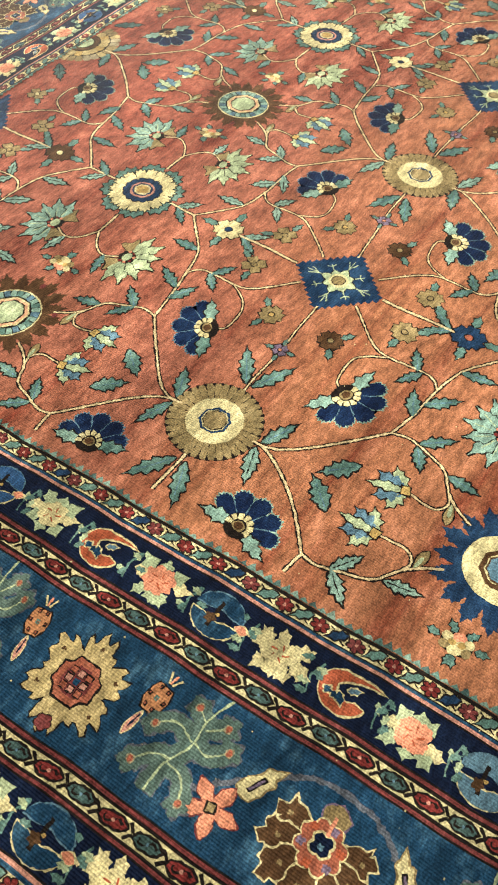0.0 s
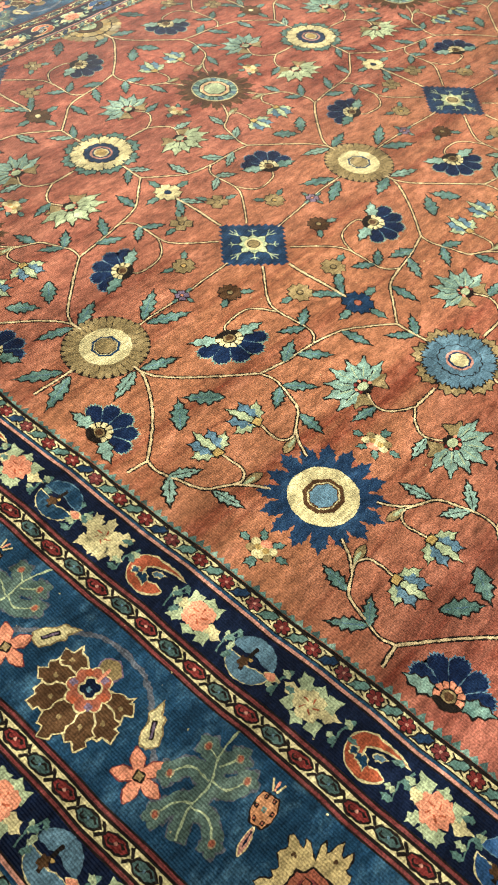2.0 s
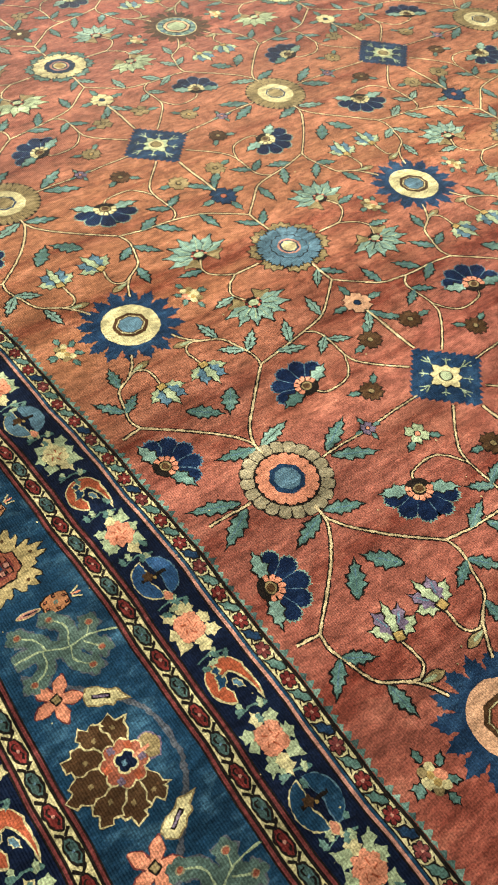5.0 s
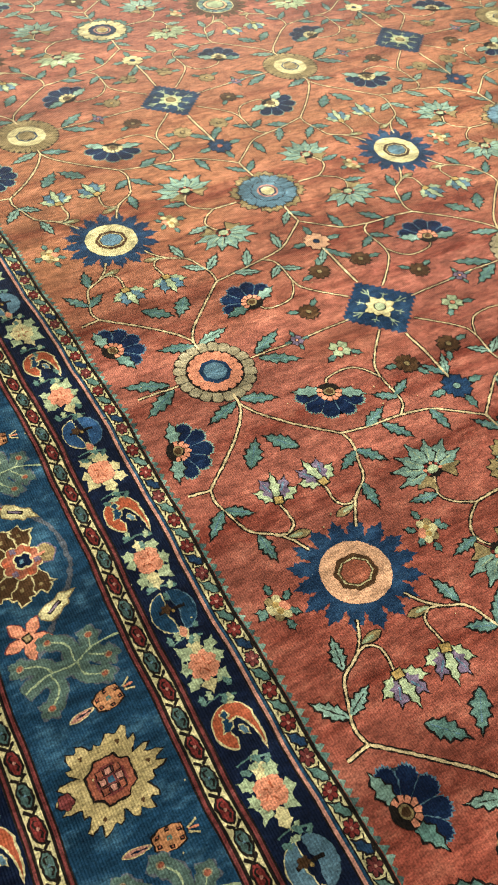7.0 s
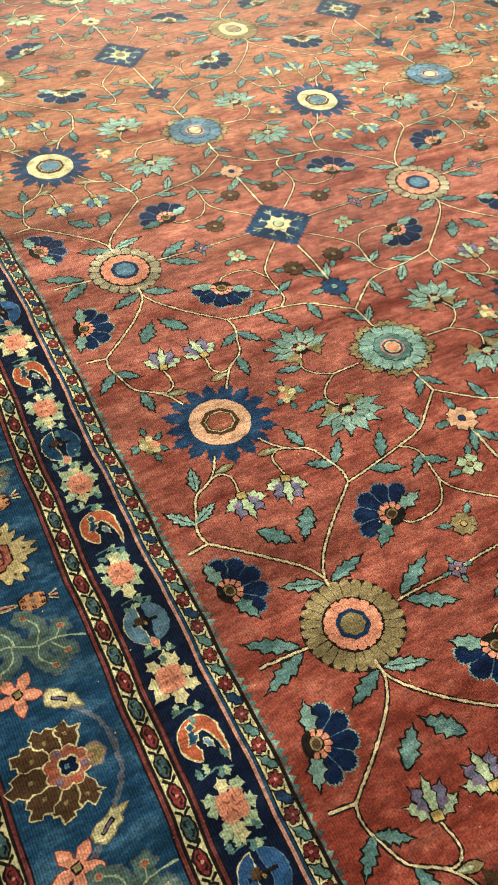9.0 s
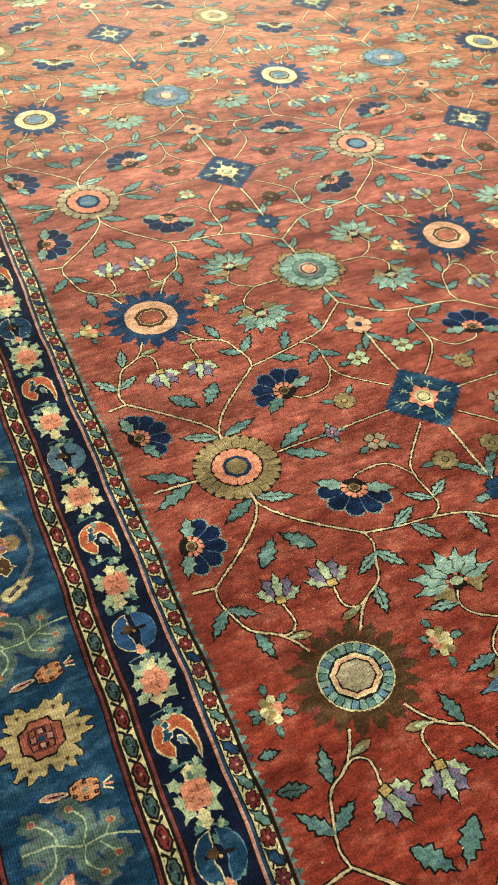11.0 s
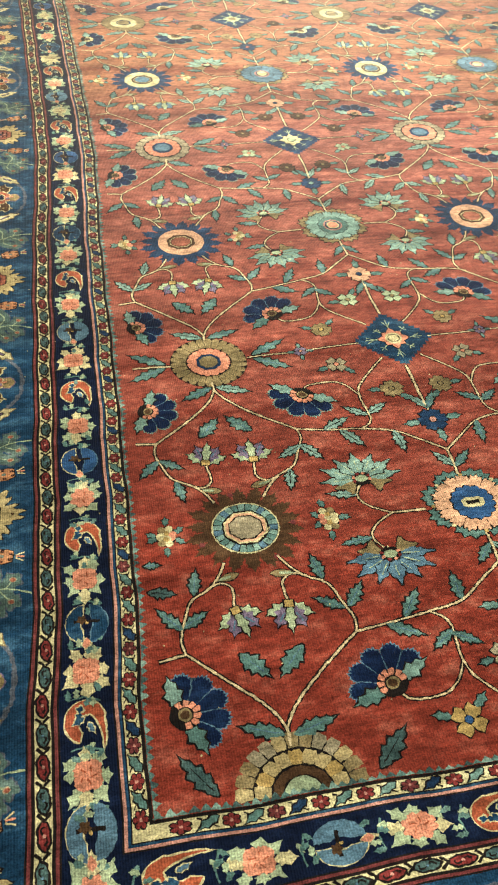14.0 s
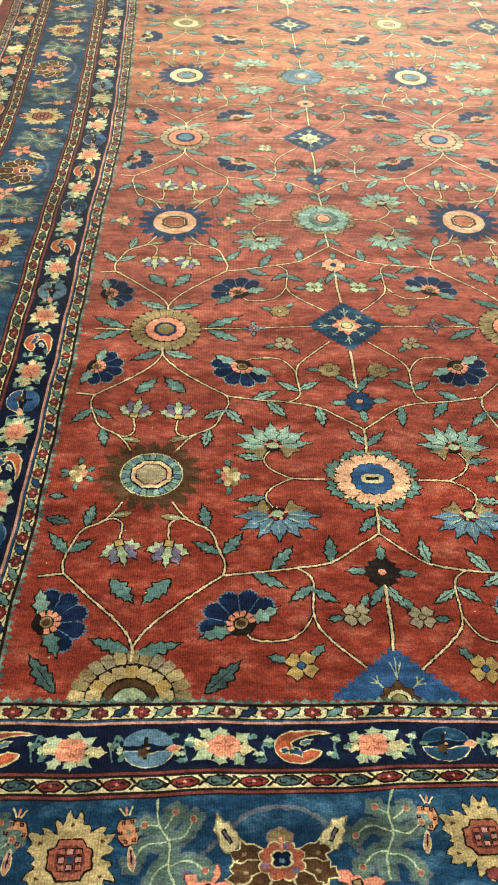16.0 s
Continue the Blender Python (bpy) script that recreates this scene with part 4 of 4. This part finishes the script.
def gold_palmette(seed):
    """A flame-edged gold palmette round an angular red heart set with small dusty squares."""
    rng, m = random.Random(seed), Motif(seed)
    flame, n = [], 84
    for i in range(n):
        a = 2 * math.pi * i / n
        lobe = abs(math.cos(3 * (a - math.pi / 2))) ** 0.8
        r = 0.064 + 0.026 * lobe + (0.011 if i % 4 < 2 else -0.004) + rng.uniform(-0.005, 0.005)
        flame.append((0.96 * r * math.cos(a), 1.06 * r * math.sin(a)))
    m.shape(flame, SAND, OUT, 0.0022)
    for i in range(6):
        a = 2 * math.pi * i / 6 + math.pi / 2
        m.fill([(0.072 * math.cos(a) + px, 0.076 * math.sin(a) + py) for px, py in wavy(0.005, 3, 0.002, 12)], BROWN, 3)
    m.piece("heart")
    m.top = 4
    m.shape([(0.042, 0.020), (0.030, 0.026), (0.022, 0.042), (-0.022, 0.042), (-0.030, 0.026), (-0.042, 0.020), (-0.042, -0.020), (-0.030, -0.026), (-0.022, -0.042), (0.022, -0.042), (0.030, -0.026), (0.042, -0.020)], RUST, OUT, 0.004)
    m.fill(ring(0.032, 8, phase=math.pi / 8), LINE)
    for i in range(8):
        x, y = [(-1, -1), (0, -1), (1, -1), (1, 0), (1, 1), (0, 1), (-1, 1), (-1, 0)][i]
        m.piece("bead")
        m.top = 7
        m.shape([(0.017 * x + px, 0.017 * y + py) for px, py in ((-0.0056, -0.0056), (0.0056, -0.0056), (0.0056, 0.0056), (-0.0056, 0.0056))], DUSTY if i % 2 else RUST, OUT, 0.0020)
    m.piece("eye").fill(turned(ring(0.008, 4), math.pi / 4), BLUE, 8)
    m.piece("bud")
    m.top = 3
    return m.shape(turned(wavy(0.016, 5, 0.004, 25), 0, 0, 0.090), LINE, OUT, 0.002)


def cream_drop(seed):
    """A cream flame-shaped leaf with a small purple slot."""
    poly = [(-0.018, -0.034), (-0.005, -0.040), (0.015, -0.032), (0.019, -0.01), (0.014, 0.004), (0.018, 0.018), (0.008, 0.024), (0.006, 0.050), (-0.004, 0.032), (-0.015, 0.024), (-0.011, 0.008), (-0.020, -0.012)]
    m = Motif(seed).shape(poly, CREAM, OLIVE, 0.003)
    m.fill(ribbon([(0.0, -0.024), (0.0, 0.012)], 0.009), OUT)
    return m.fill(ribbon([(0.0, -0.021), (0.0, 0.009)], 0.004), MAUVE)


def star_flower(seed):
    """A five-petalled salmon flower with a dark centre."""
    m = Motif(seed)
    m.top = 3
    m.shape([(-0.007, -0.007), (0.007, -0.007), (0.007, 0.007), (-0.007, 0.007)], OLIVE, OUT, 0.003)
    for i in range(5):
        m.piece("petal")
        m.top = 1
        m.shape(turned(petal(0.053, 0.027, 0.62, 0.85, 0.3), 2 * math.pi * i / 5), PINK, LINE, 0.0022)
    return m


def bead_spray(seed):
    """A block of dull orange beads with dark eyes, a feathered tail and a small tuft."""
    m = Motif(seed)
    m.fill([(-0.022, -0.030), (0.022, -0.030), (0.029, -0.012), (0.029, 0.014), (0.016, 0.032), (-0.016, 0.032), (-0.029, 0.014), (-0.029, -0.012)], OUT).fill([(-0.019, -0.027), (0.019, -0.027), (0.026, -0.011), (0.026, 0.012), (0.014, 0.029), (-0.014, 0.029), (-0.026, 0.012), (-0.026, -0.011)], TAN)
    for x, y in ((-0.011, -0.021), (0.011, -0.021), (-0.020, 0.0), (0.020, 0.0), (0.0, 0.0), (-0.010, 0.021), (0.010, 0.021)):
        m.fill([(x + px, y + py) for px, py in turned(ring(0.0064, 4), 0.8)], OUT if x else TEAL, 3)
        m.fill([(x + px, y + py) for px, py in turned(ring(0.0026, 4), 0.8)], RUST, 4)
    m.shape(turned(petal(0.052, 0.017), 0.0, 0.0, 0.036), DUSTY, CREAM, 0.0022)
    m.fill(ribbon([(0.0, 0.042), (0.0, 0.072)], 0.004), NAVY)
    for s in (-1, 0, 1):
        m.fill(ribbon([(s * 0.004, -0.036), (s * 0.016, -0.056)], 0.0045), CREAM if s else PINK)
    return m


def coral_leaf(seed):
    """A cloudy grey-green branching leaf with straw veins and red berries."""
    rng, m = random.Random(seed), Motif(seed)
    trunk = smooth([(0.0, -0.115), (0.008, -0.06), (-0.004, -0.01), (0.008, 0.04), (0.0, 0.092)], 4)
    arms = [((0.006, -0.055), (0.036, -0.066)), ((0.0, -0.015), (0.045, -0.022), (0.074, 0.006)), ((-0.002, -0.02), (-0.036, -0.018), (-0.062, -0.048)),
            ((0.005, 0.028), (0.034, 0.040), (0.056, 0.074)), ((0.004, 0.035), (-0.034, 0.036), (-0.060, 0.066)), ((-0.002, -0.045), (-0.030, -0.075))]
    for wide, mat in ((0.005, HAZE), (0.0, CLOUD)):
        layer = 1 if wide else 2
        m.fill(ribbon(trunk[3:], 0.038 + wide), mat, layer, 0.0028)
        for arm in arms:
            m.fill(ribbon(smooth(arm, 4), 0.034 + wide), mat, layer, 0.0028)
            x, y = arm[-1]
            m.fill([(x + px, y + py) for px, py in wavy(0.024 + wide / 2, 5, 0.008, 25, rng.uniform(0, 6))], mat, layer, 0.003)
    m.fill(ribbon(trunk, 0.0042), MINT, 3)
    for arm in arms:
        x, y = arm[-1]
        m.fill(ribbon(smooth(arm, 4), 0.0036), MINT, 3)
        m.fill([(x + px, y + py) for px, py in ring(0.0085, 8)], BEIGE, 4)
        m.fill([(x + px, y + py) for px, py in ring(0.0062, 7)], RUST, 5)
    return m


def scroll(seed, span):
    """The faint mauve scroll that swings between two palmettes."""
    pts = smooth([(-span * 0.5, 0.075), (-span * 0.30, -0.02), (-span * 0.14, -0.085), (0.0, -0.098), (span * 0.14, -0.085), (span * 0.30, -0.02), (span * 0.5, 0.075)], 5)
    return Motif(seed).fill(ribbon(pts, 0.011), HAZE, None, 0.003)


SIDES = {"west": (FY0, FY1, 0.0785, 0.0682, 0.285, 1.965, 0.5265, 2.375), "east": (FY0, FY1, 0.0785, 0.0682, 0.285, 1.965, 0.5265, 2.375),
         "south": (FX0, FX1, 0.0915, 0.0685, 0.325, 0.211, 0.4185, 0.328), "north": (FX0, FX1, 0.0915, 0.0685, 0.325, 0.211, 0.4185, 0.328)}


def unwarp_y(y):
    """The plan's y beside the first column for a place along the rug's side; the repeat tightens towards the near end."""
    u = max(0.0, 1.11 - y)
    y += 0.04 * u + 0.070 * u * u
    lo, hi = -2.0, 8.0
    for _ in range(40):
        mid = (lo + hi) / 2
        lo, hi = (mid, hi) if warp(0, mid).y < y else (lo, mid)
    return lo


def unwarp_x(x):
    lo, hi = -2.0, 8.0
    for _ in range(40):
        mid = (lo + hi) / 2
        lo, hi = (mid, hi) if warp(mid, 0).x < x else (lo, mid)
    return lo


for side, (s0, s1, ga, gb, navy_pitch, navy_at, half, main_at) in SIDES.items():
    near = side in ("west", "south")
    back = unwarp_y if side in ("west", "east") else unwarp_x
    if side == "north":
        back = lambda s: s
    real0, real1 = s0 + 0.0, s1 + 0.0
    # guards: rosettes and leaves; curled lozenges on the vine guards
    for d, off in ((0.0245, 0.034 if side in ("west", "east") else 0.0), (0.7005, 0.66)):
        lo, hi = real0 - off, real1 + off
        k = int((hi - lo) / ga)
        for i in range(k + 1):
            s = lo + (hi - lo) * (i + 0.5) / (k + 1)
            woven("guard_rosette", ("guard_rosette", i % 3), lambda: guard_rosette(i, [WINE, WINE, LINE][i % 3]), border_pose(side, s, d), near)
            woven("guard_leaf", ("guard_leaf", i % 3), lambda: guard_leaf(i, [TEAL, TEAL, INK][i % 3]), border_pose(side, s + ga / 2, d, 0 if side != "west" else 90 - 90), near)
    for d, off in ((0.211, 0.16), (0.5285, 0.44)):
        lo, hi = real0 - off, real1 + off
        k = int((hi - lo) / gb)
        for i in range(k + 1):
            s = lo + (hi - lo) * (i + 0.5) / (k + 1)
            woven("vine_lozenge", ("vine_lozenge", i % 2), lambda: vine_lozenge(i, [WINE, DEEP][i % 2]), border_pose(side, s, d), near)
    # narrow navy borders: roses, with sickle leaves and paisleys in turn between them
    for d, off in ((0.1205, 0.135 if side in ("west", "east") else 0.05), (0.613, 0.52)):
        lo, hi = real0 - off, real1 + off
        for i in range(int((lo - navy_at) / navy_pitch) - 1, int((hi - navy_at) / navy_pitch) + 2):
            for s, what in ((navy_at + i * navy_pitch, "rose"), (navy_at + (i + 0.5) * navy_pitch, "curl"), (navy_at + (i + 0.26) * navy_pitch, "sprig"), (navy_at + (i - 0.26) * navy_pitch, "sprig")):
                s = back(s)
                if not lo < s < hi:
                    continue
                if what == "rose":
                    woven("rose", ("rose", i % 4, i > 2), lambda: rose(i + 3, [CREAM, PINK][i % 2] if i > 2 else PINK, [MINT, MINT, CREAM, MINT][i % 4]), border_pose(side, s, d), near, "ragged rose among pale green leaves")
                elif what == "sprig":
                    woven("sprig", ("sprig", i % 3), lambda: sprig(i), border_pose(side, s, d), near)
                elif (i % 2 == 0) == (side in ("west", "east")):
                    woven("paisley", ("paisley", i // 2 % 3), lambda: paisley(i // 2 % 3), border_pose(side, s, d), near, "blue paisley pair with pale edges")
                else:
                    woven("sickle_leaf", ("sickle",), lambda: sickle(5, ORANGE, BLUE), border_pose(side, s, d), near, "rust-orange sickle leaf with a pale edge")
    # main border: brown and gold palmettes in turn, mirrored sprays between
    mid, off = 0.376, 0.28
    lo, hi = real0 - off, real1 + off
    for i in range(int((lo - main_at) / half) - 1, int((hi - main_at) / half) + 2):
        s = main_at + i * half
        k = half / 0.5265
        things = [(0.0, 0.0, "palm")]
        if i % 2 == 0:
            things += [(0.138 * g * k, -0.034, "cream") for g in (-1, 1)] + [(0.185 * g * k, 0.045 if side in ("west", "east") else 0.085, "star") for g in (-1, 1)]
        else:
            things += [(0.145 * g * k, -0.055, "bead") for g in (-1, 1)] + [(0.245 * g * k, -0.010, "coral") for g in (-1, 1)]
        for ds, dd, what in things:
            p, d = back(s + ds), mid + dd
            if not lo - 0.05 < p < hi + 0.05:
                continue
            if what == "palm" and i % 2 == 0:
                woven("brown_palmette", ("brown_palmette",), lambda: brown_palmette(3), border_pose(side, p, d + (0.0 if side in ("west", "east") else 0.03)), near, "brown fan palmette edged in cream")
                woven("scroll", ("scroll", side in ("west", "east")), lambda: scroll(3, half * 0.98), border_pose(side, p, d), near)
            elif what == "palm":
                woven("gold_palmette", ("gold_palmette",), lambda: gold_palmette(4), border_pose(side, p, d), near, "flame-edged gold palmette with a red heart")
            elif what == "cream":
                woven("cream_leaf", ("cream",), lambda: cream_drop(2), border_pose(side, p, d, 180 - 32 * (1 if ds > 0 else -1)), near)
            elif what == "star":
                woven("star_flower", ("star", i % 3), lambda: star_flower(2), border_pose(side, p, d, 15), near, "salmon flower with five pointed petals")
            elif what == "bead":
                woven("bead_spray", ("bead",), lambda: bead_spray(2), border_pose(side, p, d, 8 * (1 if ds > 0 else -1)) @ Matrix.Diagonal((0.82, 1.0, 1, 1)), near, "spray of tan-orange beads")
            else:
                woven("coral_leaf", ("coral", ds > 0), lambda: coral_leaf(2), border_pose(side, p, d, 12 * (1 if ds > 0 else -1)) @ Matrix.Diagonal((0.96, 1.06, 1, 1)), near, "cloudy grey-green branching leaf with red berries")

# a fringe of small blue-green teeth along the field's edge
edge = Motif(9)
for side, a0, a1 in (("west", FY0, FY1), ("east", FY0, FY1), ("south", FX0, FX1), ("north", FX0, FX1)):
    k = int((a1 - a0) / 0.020)
    for i in range(k):
        s = a0 + (a1 - a0) * (i + 0.5) / k
        h, w = (0.015, 0.0085) if side in ("west", "east") else (0.015, 0.0095)
        h *= 0.7 + 0.6 * edge.rng.random()
        tri = [(-w - 0.0025, -0.001), (w + 0.0025, -0.001), (w * 0.5, -h * 0.7), (0.0, -h), (-w * 0.5, -h * 0.6)]
        m = border_pose(side, s, 0.0)
        pts = [m @ Vector((x, y, 0)) for x, y in tri]
        edge.fill([(p.x, p.y) for p in pts], [TEAL, AQUA, TEAL, DEEP][i % 4], 1, 0.0012)
ob = tagged(new("edge_teeth", edge.mesh("edge_teeth")), "row of small blue-green teeth", kind="stuff")
ob.parent = rug
for kind, motif in FAR.items():
    ob = tagged(new("distant_" + kind, motif.mesh("distant_" + kind)), kind="stuff")
    ob.parent = rug

# specks of pale lint caught in the pile
lint = Motif(21)
for _ in range(260):
    x, y = lint.rng.uniform(-0.8, 2.2), lint.rng.uniform(-0.3, 4.2)
    p, r = warp(x, y), lint.rng.uniform(0.0010, 0.0026)
    lint.fill([(p.x + px, p.y + py) for px, py in ring(r, 5, r * lint.rng.uniform(0.5, 1.4))], CREAM, 9, 0.0006)
ob = tagged(new("lint", lint.mesh("lint")), "specks of pale lint", kind="stuff")
ob.parent = rug

# ---- the room ----


def box(name, x0, y0, z0, x1, y1, z1, mat, label, category):
    me = bpy.data.meshes.new(name)
    bm = bmesh.new()
    bmesh.ops.create_cube(bm, size=1)
    for v in bm.verts:
        v.co = ((x0 + x1) / 2 + v.co.x * (x1 - x0), (y0 + y1) / 2 + v.co.y * (y1 - y0), (z0 + z1) / 2 + v.co.z * (z1 - z0))
    bm.to_mesh(me)
    bm.free()
    me.materials.append(mat)
    return tagged(new(name, me), label, category, kind="structure")


FLOOR = plain("pale_floor", (0.62, 0.53, 0.40), 0.5, 6, 0.2)
WALL = plain("off_white_wall", (0.72, 0.68, 0.60), 0.8, 4, 0.08)
box("floor", -4.2, -5.0, -0.212, 7.2, 10.5, -0.012, FLOOR, "smooth pale beige floor under the rug", "floor")
# ceiling and walls are unseen, added to enclose the rug and its lights
box("ceiling", -4.2, -5.0, 3.2, 7.2, 10.5, 3.4, WALL, "plain off-white ceiling", "ceiling")
box("wall_west", -4.4, -5.0, -0.012, -4.2, 10.5, 3.2, WALL, "plain off-white wall", "wall")
box("wall_east", 7.2, -5.0, -0.012, 7.4, 10.5, 3.2, WALL, "plain off-white wall", "wall")
box("wall_south", -4.4, -5.2, -0.012, 7.4, -5.0, 3.2, WALL, "plain off-white wall", "wall")
box("wall_north", -4.4, 10.5, -0.012, 7.4, 10.7, 3.2, WALL, "plain off-white wall", "wall")
